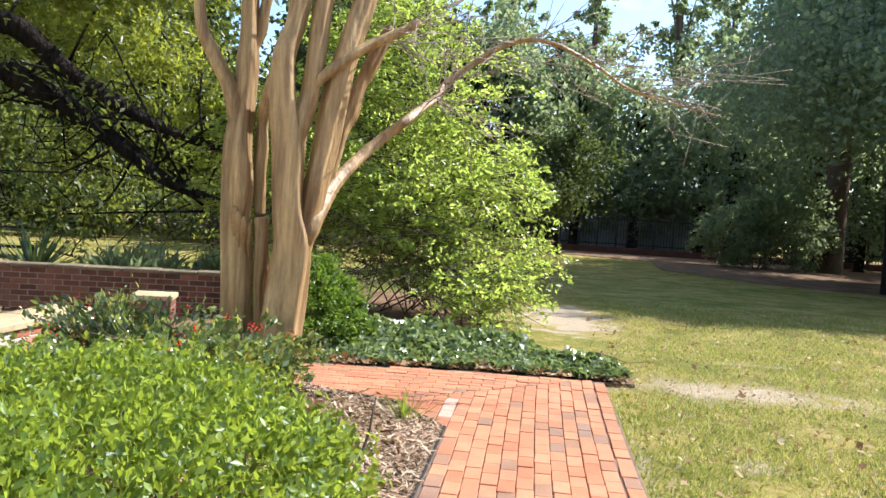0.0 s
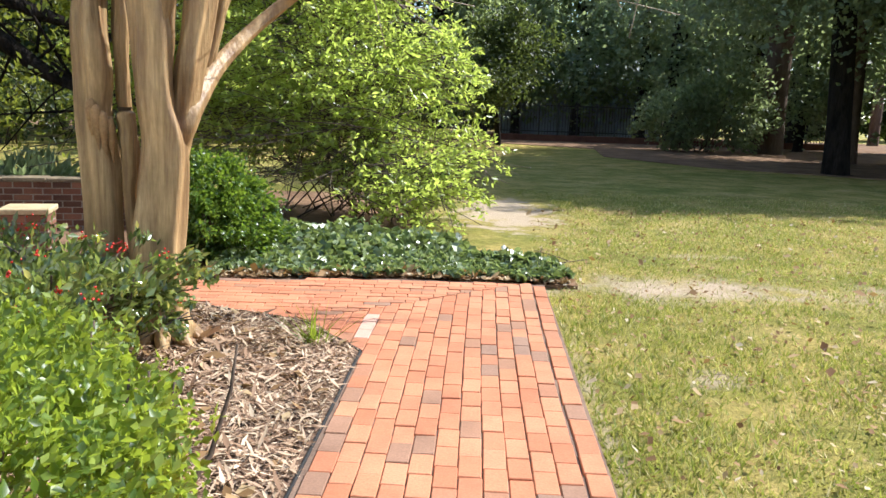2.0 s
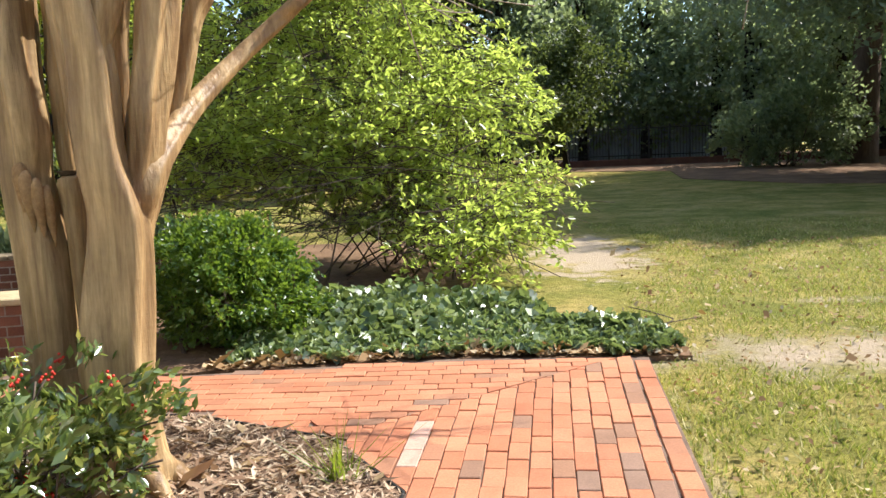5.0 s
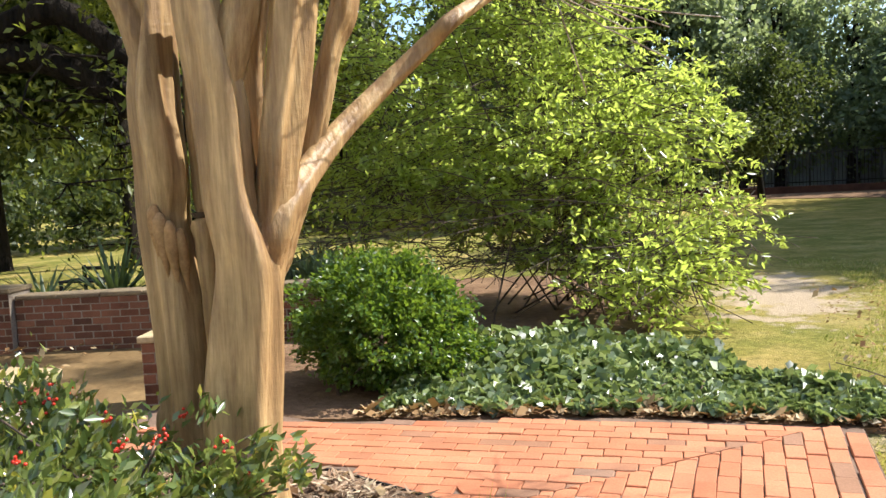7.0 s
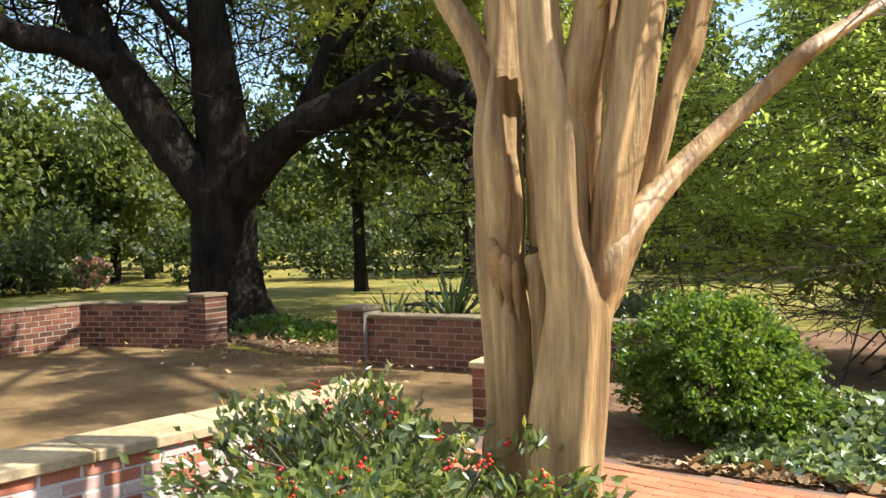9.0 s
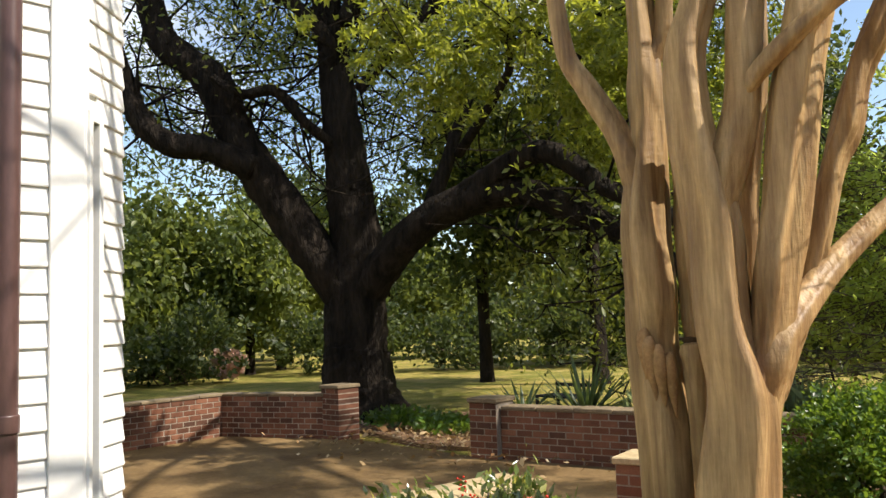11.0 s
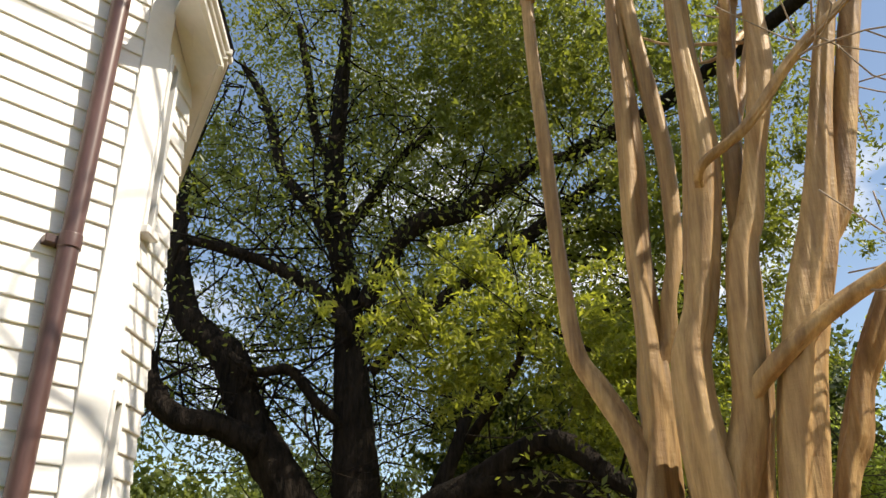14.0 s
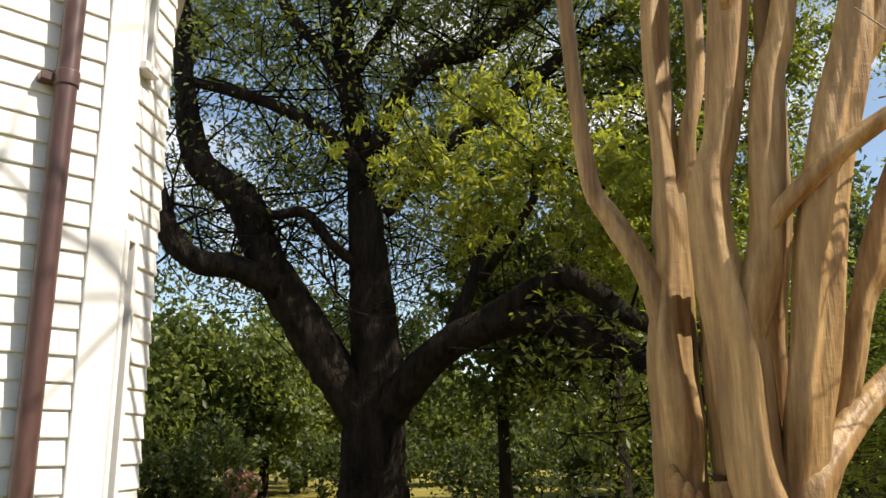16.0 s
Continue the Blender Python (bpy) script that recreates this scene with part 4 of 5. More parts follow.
# ---- live oak ----
oak = empty("oak_tree", "huge dark-barked spreading oak beside the courtyard", "tree", at=(-11.75, 9.45, 0))
OAK = {
    "trunk": [(-11.75, 9.42, -0.05, 0.722), (-11.77, 9.39, 0.38, 0.636), (-11.79, 9.36, 1.03, 0.559), (-11.79, 9.37, 1.24, 0.518), (-11.77, 9.39, 2.18, 0.48), (-11.73, 9.45, 2.75, 0.461), (-11.8, 9.36, 3.62, 0.403), (-11.85, 9.28, 4.61, 0.336), (-11.93, 9.16, 6.13, 0.269), (-11.96, 9.11, 6.78, 0.251), (-12.09, 8.91, 8.24, 0.213), (-12.2, 8.75, 9.58, 0.193), (-12.18, 8.78, 10.89, 0.155), (-12.17, 8.8, 12.6, 0.116), (-12.18, 8.78, 14.13, 0.097)],
    "limb_a": [(-11.8, 9.34, 1.5, 0.22), (-11.96, 9.12, 2.2, 0.36), (-12.22, 8.72, 2.95, 0.365), (-12.54, 8.24, 3.82, 0.365), (-12.86, 7.75, 4.8, 0.326), (-13.06, 7.46, 5.7, 0.307), (-13.3, 7.09, 6.1, 0.269), (-13.55, 6.72, 6.56, 0.25), (-13.7, 6.49, 7.64, 0.192), (-13.8, 6.35, 9.29, 0.145), (-13.82, 6.32, 10.43, 0.126), (-13.72, 6.46, 11.66, 0.097)],
    "limb_b": [(-12.43, 7.86, 4.2, 0.225), (-12.84, 7.24, 4.54, 0.207), (-13.2, 6.7, 4.64, 0.207), (-13.45, 6.32, 5.07, 0.207), (-13.57, 6.15, 5.6, 0.169), (-13.7, 5.96, 6.39, 0.132)],
    "limb_c": [(-11.72, 9.45, 1.7, 0.2), (-11.3, 9.45, 2.3, 0.30), (-10.45, 9.66, 3.02, 0.285), (-9.6, 10.0, 3.4, 0.25), (-8.7, 10.35, 3.45, 0.21), (-8.0, 10.6, 3.1, 0.19), (-7.3, 10.8, 2.7, 0.155), (-6.5, 10.9, 2.2, 0.12), (-5.8, 10.9, 1.75, 0.09), (-5.0, 11.0, 1.5, 0.05)],
    "limb_l": [(-10.2, 9.8, 3.15, 0.12), (-9.4, 10.1, 3.6, 0.2), (-8.2, 10.3, 3.95, 0.17), (-7.3, 10.6, 3.3, 0.13), (-6.4, 11.0, 2.75, 0.1), (-5.5, 11.3, 2.4, 0.07), (-4.6, 11.6, 2.2, 0.04)],
    # Next two limbs are unseen, added to carry the leaves that shade the courtyard.
    "limb_m": [(-9.43, 12.55, 10.13, 0.16), (-7.6, 12.9, 10.4, 0.15), (-5.4, 12.8, 10.7, 0.13), (-3.0, 12.2, 10.7, 0.11), (-0.8, 11.8, 10.6, 0.09), (1.2, 11.4, 10.5, 0.06), (3.0, 10.8, 10.3, 0.03)],
    "limb_n": [(-3.4, 12.3, 10.7, 0.05), (-1.6, 10.6, 10.6, 0.06), (0.2, 9.4, 10.5, 0.05), (2.0, 8.8, 10.4, 0.03)],
    "limb_d": [(-10.86, 10.22, 3.38, 0.15), (-10.67, 10.51, 4.15, 0.122), (-10.56, 10.68, 4.74, 0.103), (-10.41, 10.89, 5.34, 0.075)],
    "limb_e": [(-11.65, 9.21, 6.72, 0.172), (-11.39, 9.6, 7.85, 0.172), (-11.11, 10.03, 8.46, 0.191), (-10.63, 10.74, 8.74, 0.191), (-10.26, 11.3, 9.27, 0.172), (-9.88, 11.87, 9.82, 0.133), (-9.43, 12.55, 10.13, 0.095)],
    "limb_f": [(-11.75, 9.5, 5.6, 0.1), (-10.95, 10.25, 6.75, 0.13), (-10.06, 11.06, 7.69, 0.131), (-9.64, 11.69, 8.3, 0.131), (-9.32, 12.16, 8.81, 0.131), (-8.94, 12.74, 9.34, 0.112), (-8.56, 13.32, 9.5, 0.075)],
    "limb_g": [(-11.94, 9.14, 5.85, 0.11), (-11.65, 8.86, 6.32, 0.122), (-11.93, 8.43, 6.93, 0.113), (-12.45, 7.65, 7.43, 0.103), (-12.96, 6.88, 7.72, 0.094), (-13.25, 6.46, 7.81, 0.066)],
    "limb_h": [(-12.0, 9.05, 7.0, 0.1), (-11.85, 8.74, 7.64, 0.114), (-12.14, 8.29, 8.66, 0.114), (-12.47, 7.81, 9.35, 0.104), (-12.72, 7.42, 10.86, 0.085), (-13.02, 6.98, 11.78, 0.057)],
    "limb_i": [(-11.86, 9.25, 4.5, 0.09), (-11.77, 8.5, 4.89, 0.084), (-12.05, 8.08, 5.45, 0.093), (-12.36, 7.61, 5.41, 0.084), (-12.63, 7.2, 5.71, 0.065)],
    "limb_j": [(-12.32, 8.93, 9.96, 0.118), (-12.58, 8.53, 10.46, 0.098), (-12.74, 8.3, 11.96, 0.088), (-12.9, 8.07, 13.28, 0.069)],
    "limb_k": [(-12.18, 9.14, 8.47, 0.118), (-11.93, 9.52, 9.23, 0.108), (-11.69, 9.87, 10.02, 0.088), (-11.32, 10.43, 10.74, 0.069)],
}
for key, pts in OAK.items():
    q = [(x + 11.75, y - 9.45, z, r) for x, y, z, r in pts]
    if key == "trunk":
        q[0] = (q[0][0], q[0][1], -0.1, 0.95)
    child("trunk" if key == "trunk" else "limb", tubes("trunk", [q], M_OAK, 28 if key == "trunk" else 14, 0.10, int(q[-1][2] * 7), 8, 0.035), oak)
g = np.random.default_rng(5)
pts, tw = [], []
limbs = [np.array(p) for p in OAK.values()]
AWAY = np.array((-0.75, 0.62, 0.35))
for key, lb in zip(OAK, limbs):
    if key in ("limb_m", "limb_n"):
        continue
    for i in range(len(lb) - 1):
        if lb[i][2] < 4.3 and (key == "trunk" or lb[i][0] < -8.4):
            continue
        for _ in range(4):
            u = g.uniform()
            p = lb[i][:3] * (1 - u) + lb[i + 1][:3] * u
            d = g.normal(size=3) * (0.9, 0.9, 0.5) + AWAY * 1.1
            d /= np.linalg.norm(d)
            ln = g.uniform(1.1, 3.2)
            side_d = np.cross(d, g.normal(size=3)) * 0.5
            q = [p + d * ln * s + side_d * ln * math.sin(s * 3.0) * 0.9 - np.array((0, 0, 0.35)) * ln * s * s + g.normal(size=3) * 0.16 for s in (0, 0.25, 0.5, 0.75, 1.0)]
            tw.append([(*(v - (-11.75, 9.45, 0)), max(0.006, 0.024 * (1 - s))) for v, s in zip(q, (0, 0.25, 0.5, 0.75, 1))])
            for k in (2, 3, 4, 4):
                e = q[k] + g.normal(size=3) * (0.55, 0.55, 0.35)
                tw.append([(*(q[k] - (-11.75, 9.45, 0)), 0.014), (*((q[k] + e) / 2 + g.normal(size=3) * 0.06 - (-11.75, 9.45, 0)), 0.01), (*(e - (-11.75, 9.45, 0)), 0.006)])
                pts.append(e + g.normal(size=(60 if e[2] > 6.5 else 50, 3)) * (0.36, 0.36, 0.22))
# outer crown and hanging boughs
crown = [(-13.0, 12.0, 13.0, 7.0, 6.0, 3.6), (-8.6, 14.2, 9.5, 3.8, 3.2, 3.4), (-17.6, 7.4, 11.5, 1.8, 2.4, 2.0), (-9.2, 14.4, 5.2, 3.0, 2.2, 1.7), (-15.5, 14.5, 8.5, 4.0, 4.0, 3.4), (-7.5, 11.5, 10.8, 2.4, 2.4, 1.0), (-11.0, 9.0, 14.5, 5.0, 4.0, 1.6), (-9.5, 11.5, 12.5, 4.0, 3.0, 1.6), (-10.0, 11.2, 11.0, 3.0, 2.2, 1.8), (-8.3, 12.6, 8.2, 2.4, 2.2, 1.3), (-10.5, 15.8, 6.3, 4.0, 2.4, 2.2), (-7.2, 14.6, 12.0, 2.6, 2.4, 2.0), (-6.8, 14.0, 8.8, 2.0, 1.8, 1.7), (-8.0, 14.4, 6.6, 2.2, 1.8, 1.5)]
cp, _ = blob_points(crown, 190000, g, 0.75, 2300, 0.07)
near, _ = blob_points([(-7.6, 7.2, 5.0, 0.9, 0.9, 0.6), (-7.4, 7.9, 4.4, 0.9, 0.9, 0.6), (-6.8, 8.4, 5.0, 1.1, 1.1, 0.7), (-6.0, 9.0, 4.9, 1.2, 1.2, 0.7), (-5.6, 9.3, 4.3, 0.9, 1.0, 0.5), (-7.3, 8.2, 5.7, 0.9, 0.9, 0.5), (-6.3, 8.9, 4.0, 0.8, 0.9, 0.5), (-6.4, 11.6, 3.7, 1.6, 0.9, 0.8), (-7.4, 11.5, 4.7, 1.5, 1.0, 0.9), (-5.4, 11.9, 2.9, 1.2, 0.8, 0.6)], 20000, g, 0.9, 700, 0.075)
org = np.array((-11.75, 9.45, 0))
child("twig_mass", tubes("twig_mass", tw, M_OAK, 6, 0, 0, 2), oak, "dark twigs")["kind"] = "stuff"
# Leaf clusters added above the view to dapple the courtyard with shade.
unseen_sprig = np.c_[g.uniform(-1.8, 2.8, 68), g.uniform(8.6, 13.2, 68), g.uniform(9.9, 10.9, 68)]
shade = np.repeat(unseen_sprig, 380, 0) + g.normal(size=(len(unseen_sprig) * 380, 3)) * (0.30, 0.20, 0.10)
lp = np.concatenate(pts + [cp, shade])
ax = np.concatenate([lb[i][None, :3] * (1 - u) + lb[i + 1][None, :3] * u for lb in limbs for i in range(len(lb) - 1) for u in (0, 0.33, 0.66)])
sight = np.array((-11.75, 7.65)) / np.hypot(11.75, 7.65)
off = np.abs((lp[:, 0] + 11.75) * -sight[1] + (lp[:, 1] - 9.45) * sight[0])
keep = ~((lp[:, 2] < 5.2) & (off < 1.7) & ((lp[:, :2] - (-11.75, 9.45)) @ sight < 0.5))
for q in ax:
    keep &= ((lp - q) ** 2).sum(1) > (0.6 if q[2] > 6.5 else 0.85) ** 2
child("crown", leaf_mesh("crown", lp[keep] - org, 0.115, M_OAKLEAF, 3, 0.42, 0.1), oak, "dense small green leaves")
child("bough", leaf_mesh("bough", near - org, 0.115, M_SUNLIT_BOUGH, 4, 0.3, 0.1, None, 0.35, 0.18, 0.25), oak, "sunlit yellow-green leaves")
tw2 = []
for x, y, z in ((-7.6, 7.2, 5.2), (-6.8, 8.4, 5.0), (-6.0, 9.0, 5.0)):
    for _ in range(12):
        d = g.normal(size=3) * (0.8, 0.8, 0.4)
        sw = g.normal(size=3) * 0.2
        tw2.append([(x + 11.75 + d[0] * s + sw[0] * math.sin(3 * s), y - 9.45 + d[1] * s + sw[1] * math.sin(3 * s), z + d[2] * s - 0.2 * s * s, 0.010 - 0.006 * s) for s in (0, 0.35, 0.7, 1.0)])
tw2.append([(1.5, 1.0, 4.3, 0.09), (3.2, 0.6, 5.2, 0.07), (4.6, -0.8, 5.2, 0.05), (5.6, -0.6, 4.5, 0.03)])
child("bough_limb", tubes("bough_limb", tw2, M_OAK, 6, 0, 0, 3), oak, "hanging bough")["kind"] = "stuff"

# ---- shrubs ----
def shrub(name, label, category, blobs, n, size, mat, seed, clumps=0, spread=0.12, aspect=0.5, stems=0, core=0.35, up=0.5, group="", droop=0.0, spread_foot=0.2, stem_r=0.022, sprays=False):
    g = np.random.default_rng(seed)
    c = np.array(blobs).mean(0)
    at = np.array((c[0], c[1], 0.0))
    ob = empty(name, label, category, group, tuple(at))
    st = []
    if sprays:
        # layered, slightly hanging sprays with a thin twig in each
        e, d0 = blob_points(blobs, clumps, g, core)
        w = d0 * (1, 1, 0.35) + g.normal(size=e.shape) * (0.45, 0.45, 0.12)
        w /= np.linalg.norm(w, axis=1)[:, None]
        sd = np.cross(w, (0, 0, 1.0))
        sd /= np.linalg.norm(sd, axis=1)[:, None]
        i = np.repeat(np.arange(clumps - len(blobs)) % len(e), n // clumps)
        ln = g.uniform(0.35, 0.8, len(e))[i]
        u = g.uniform(size=len(i)) ** 0.8
        p = e[i] + w[i] * ((u - 0.6) * ln)[:, None] + sd[i] * (g.normal(size=len(i)) * 0.26 * ln * (1.1 - 0.7 * u))[:, None]
        p[:, 2] += g.normal(size=len(i)) * 0.035 - 0.10 * u**2
        d = w[i] * 0.8
        for a_, b_, c_ in zip(e, w, np.unique(i)):
            st.append([(*(a_ - b_ * 0.75 - at), 0.007), (*(a_ - b_ * 0.2 - at), 0.005), (*(a_ + b_ * 0.25 - (0, 0, 0.08) - at), 0.003)])
    else:
        p, d = blob_points(blobs, n, g, core, clumps, spread)
    keep = p[:, 2] > 0.02
    child("foliage", leaf_mesh("foliage", p[keep] - at, size, mat, seed, aspect, up, d[keep], 0.35, 0.18, droop), ob)
    if stems:
        for _ in range(stems):
            bl = blobs[g.integers(len(blobs))]
            dd = g.normal(size=3)
            dd /= np.linalg.norm(dd)
            tgt = np.array(bl[:3]) + dd * np.array(bl[3:6]) * 0.85 - at
            tgt[2] = max(tgt[2], 0.1)
            st0 = g.normal(size=3) * spread_foot * (1, 1, 0)
            mid = st0 * 0.4 + tgt * 0.55 + g.normal(size=3) * (0.22 if sprays else 0.1) + (0, 0, 0.25 if sprays else 0)
            st.append([(*st0[:2], -0.05, stem_r), (*mid, stem_r * 0.65), (*tgt, 0.005)])
        child("branchwork", tubes("branchwork", st, M_TWIG, 6, 0, 0, 3), ob, "thin brown stems")["kind"] = "stuff"
    return ob


# clipped hedge along the path: a rounded slab
g = np.random.default_rng(31)
n = 15000
a = g.uniform(0, 2 * np.pi, n)
top = g.uniform(size=n) < 0.62
r = np.where(top, np.sqrt(g.uniform(size=n)), 1 - 0.10 * g.uniform(size=n))
ca, sa = np.cos(a), np.sin(a)
k = (np.abs(ca) ** 2.3 + np.abs(sa) ** 2.3) ** (-1 / 2.3)
hx, hy = -2.05 + 1.62 * r * k * ca, 0.1 + 2.75 * r * k * sa
lump = 0.05 * np.sin(hx * 5.1) * np.cos(hy * 4.3) + 0.05 * np.sin(hx * 13 + hy * 5) * np.cos(hy * 12 - hx * 4)
crownz = 0.83 - 0.16 * np.clip(r, 0, 1) ** 5 + lump
hz = np.where(top, crownz - 0.12 * g.uniform(size=n) ** 1.6, 0.06 + (crownz - 0.08) * g.uniform(size=n) ** 0.8)
bulge = np.where(top, 1.0, 1 - 0.10 * (np.abs(hz / 0.8 - 0.55) * 1.6) ** 2)
P = np.c_[-2.05 + (hx + 2.05) * bulge, 0.1 + (hy - 0.1) * bulge, hz] + g.normal(size=(n, 3)) * 0.022
D = np.c_[ca * r**4, sa * r**4, np.where(top, 0.9, 0.25)]
D /= np.linalg.norm(D, axis=1)[:, None] + 1e-9
P += D * (0.035 * np.sin(hx * 17 + 3 * np.sin(hy * 9)) * np.cos(hy * 15 + 2 * np.sin(hx * 11)) + g.normal(0, 0.022, n))[:, None]
LV = 9
step = np.tile(np.linspace(-0.055, 0.035, LV), len(P))
PP = np.repeat(P, LV, 0) + np.repeat(D, LV, 0) * step[:, None] + g.normal(size=(len(P) * LV, 3)) * 0.018
DD = np.repeat(D, LV, 0) * 0.75
hedge = empty("hedge", "clipped bright green hedge with small glossy leaves", "hedge", "", (-2.05, 0.2, 0))
child("foliage", leaf_mesh("foliage", PP - (-2.05, 0.2, 0), 0.034, M_HEDGE, 8, 0.55, 0.2, DD), hedge)
st = [[(x * 0.8, y * 0.8, -0.05, 0.014), (x, y, 0.35, 0.010), (x * 1.05, y * 1.05, 0.7, 0.004)] for x, y in g.uniform(-1, 1, (90, 2)) * (1.25, 2.3)]
child("branchwork", tubes("branchwork", st, M_TWIG, 5, 0, 0, 2), hedge, "woody stems")

shrub("boxwood_ball", "rounded clipped green boxwood", "shrub", [(-2.62, 7.62, 0.50, 0.68, 0.66, 0.50), (-2.5, 7.5, 0.3, 0.62, 0.6, 0.4)], 34000, 0.042, M_BOX, 11, 620, 0.065, 0.6, 60, 0.25, 0.15)
shrub("flowering_bush", "large loose yellow-green bush in sunlight", "shrub",
      [(-2.5, 11.7, 2.3, 2.0, 1.7, 1.5), (-1.2, 11.7, 1.8, 1.3, 1.4, 1.25), (-0.75, 10.1, 0.62, 0.75, 0.6, 0.48), (-2.3, 12.0, 3.7, 1.8, 1.4, 1.2), (-3.0, 12.6, 4.7, 1.7, 1.3, 1.0), (-4.5, 12.0, 2.5, 1.6, 1.5, 1.5), (-0.35, 11.4, 0.95, 0.7, 0.6, 0.45), (-1.8, 10.9, 1.6, 1.4, 1.1, 1.0), (-4.2, 11.4, 1.5, 1.5, 1.1, 0.6), (-2.6, 10.8, 1.25, 1.5, 0.8, 0.5), (-1.5, 10.4, 0.75, 0.9, 0.6, 0.5), (-0.95, 9.5, 0.5, 0.75, 0.5, 0.42), (-0.45, 10.2, 0.6, 0.6, 0.5, 0.5)],
      54000, 0.088, M_BUSH, 12, 1500, 0.062, 0.40, 30, 0.6, 0.0, "", 0.05, 0.6, 0.012, True)
bush = bpy.data.objects["flowering_bush"]
g = np.random.default_rng(17)
tw = []
for cx, cy, cz, rx, ry, rz, k in ((-3.4, 11.0, 1.05, 1.9, 0.9, 0.45, 170), (-1.9, 10.9, 0.85, 1.3, 0.7, 0.4, 120), (-0.7, 10.6, 0.6, 0.7, 0.6, 0.3, 40)):
    for _ in range(k):
        p = np.array((cx, cy, cz)) + g.uniform(-1, 1, 3) * (rx, ry, rz) - np.array(bush.location)
        d = g.normal(size=3) * (1.0, 0.8, 0.12) + (0, -0.35, 0)
        ln = g.uniform(0.3, 0.9)
        q = [p + d * ln * s + g.normal(size=3) * 0.05 * s - np.array((0, 0, 0.18)) * s * s for s in (0, 0.35, 0.7, 1.0)]
        q = [(v[0], v[1], max(v[2], 0.03)) for v in q]
        tw.append([(*v, r) for v, r in zip(q, (0.008, 0.006, 0.005, 0.003))])
        e = np.array(q[2]) + g.normal(size=3) * (0.25, 0.25, 0.08)
        tw.append([(*q[1], 0.005), (*((np.array(q[1]) + e) / 2 + g.normal(size=3) * 0.03), 0.004), (*e, 0.003)])
child("twig_mass", tubes("twig_mass", tw, M_TWIG, 5, 0, 0, 2), bush, "tangle of bare lower twigs")["kind"] = "stuff"
holly_blobs = [(-2.55, 4.0, 0.42, 0.78, 0.62, 0.38), (-3.2, 4.65, 0.42, 0.5, 0.55, 0.36), (-1.85, 4.28, 0.40, 0.38, 0.32, 0.33), (-2.05, 3.55, 0.38, 0.55, 0.38, 0.34)]
holly = shrub("holly_bush", "dark glossy holly bush with red berries", "shrub", holly_blobs, 13000, 0.06, M_HOLLY, 13, 420, 0.10, 0.46, 90, 0.8, 0.6, "", 0.0, 0.3, 0.006)
g = np.random.default_rng(14)
bp, _ = blob_points(holly_blobs, 420, g, 0.35, 70, 0.045)
bp[:, 2] += 0.03
bm = bmesh.new()
bmesh.ops.create_icosphere(bm, subdivisions=1, radius=0.0075)
sv = np.array([v.co[:] for v in bm.verts])
sf = np.array([[v.index for v in f_.verts] for f_ in bm.faces])
bm.free()
c = np.array(holly_blobs).mean(0)
child("berry_mass", raw("berry_mass", (bp[:, None] - (c[0], c[1], 0) + sv[None]).reshape(-1, 3), (sf[None] + np.arange(len(bp))[:, None, None] * len(sv)).reshape(-1, 3), M_BERRY), holly, "clusters of red berries")["kind"] = "stuff"

# ivy bed
g = np.random.default_rng(15)
n = 8000
x = g.uniform(-2.3, 0.9, n)
front = np.where(x > -0.7, 7.0, 6.96 + (x + 0.7) * 0.12) + 0.05 * np.sin(x * 9) + 0.04 * np.sin(x * 23 + 1)
far = 1 / (1 + np.exp((x + 0.15 + 0.12 * np.sin(x * 11)) * 5))
depth = (0.5 + 1.5 * far + 0.25 * np.sin(x * 3) * far) * g.uniform(0.8, 1.1, n) * np.clip((0.98 - x) * 5, 0.15, 1) * np.clip((x + 2.4) * 3, 0.3, 1)
u = g.uniform(size=n)
y = front + depth * u**1.1
z = 0.03 + (0.06 + 0.06 * far + 0.05 * np.sin(x * 4) * np.cos(y * 5) + 0.08 * np.exp(-(((x - 0.62) / 0.2) ** 2))) * np.clip((y - front) * (2.6 - 1.3 * far), 0.12, 1.2) * np.clip(0.25 + (front + depth - y) * 3, 0.25, 1) * g.uniform(0.2, 1.3, n)
ivy = empty("ivy_bed", "dark green glossy ivy ground cover, some leaves paled as glints", "ivy", "", (-0.7, 7.6, 0), "stuff")
child("foliage", leaf_mesh("foliage", np.c_[x, y, z] - (-0.7, 7.6, 0), 0.09, M_IVY, 16, 0.85, 0.1, np.c_[np.zeros(n), -np.ones(n) * 0.7, np.ones(n) * 0.1], 0.4, 0.1), ivy)
vines = [[(a_ + 0.7, 6.98 - 7.6 + b_, 0.01, 0.006), (a_ + 0.7 + g.normal() * 0.1, 7.1 - 7.6 + b_, 0.06, 0.005), (a_ + 0.7 + g.normal() * 0.2, 7.4 - 7.6 + b_, 0.1, 0.004)] for a_, b_ in zip(g.uniform(-2.2, 0.8, 60), g.uniform(0, 0.8, 60))]
child("vines", tubes("vines", vines, M_TWIG, 5, 0, 0, 2), ivy, "brown ivy stems")


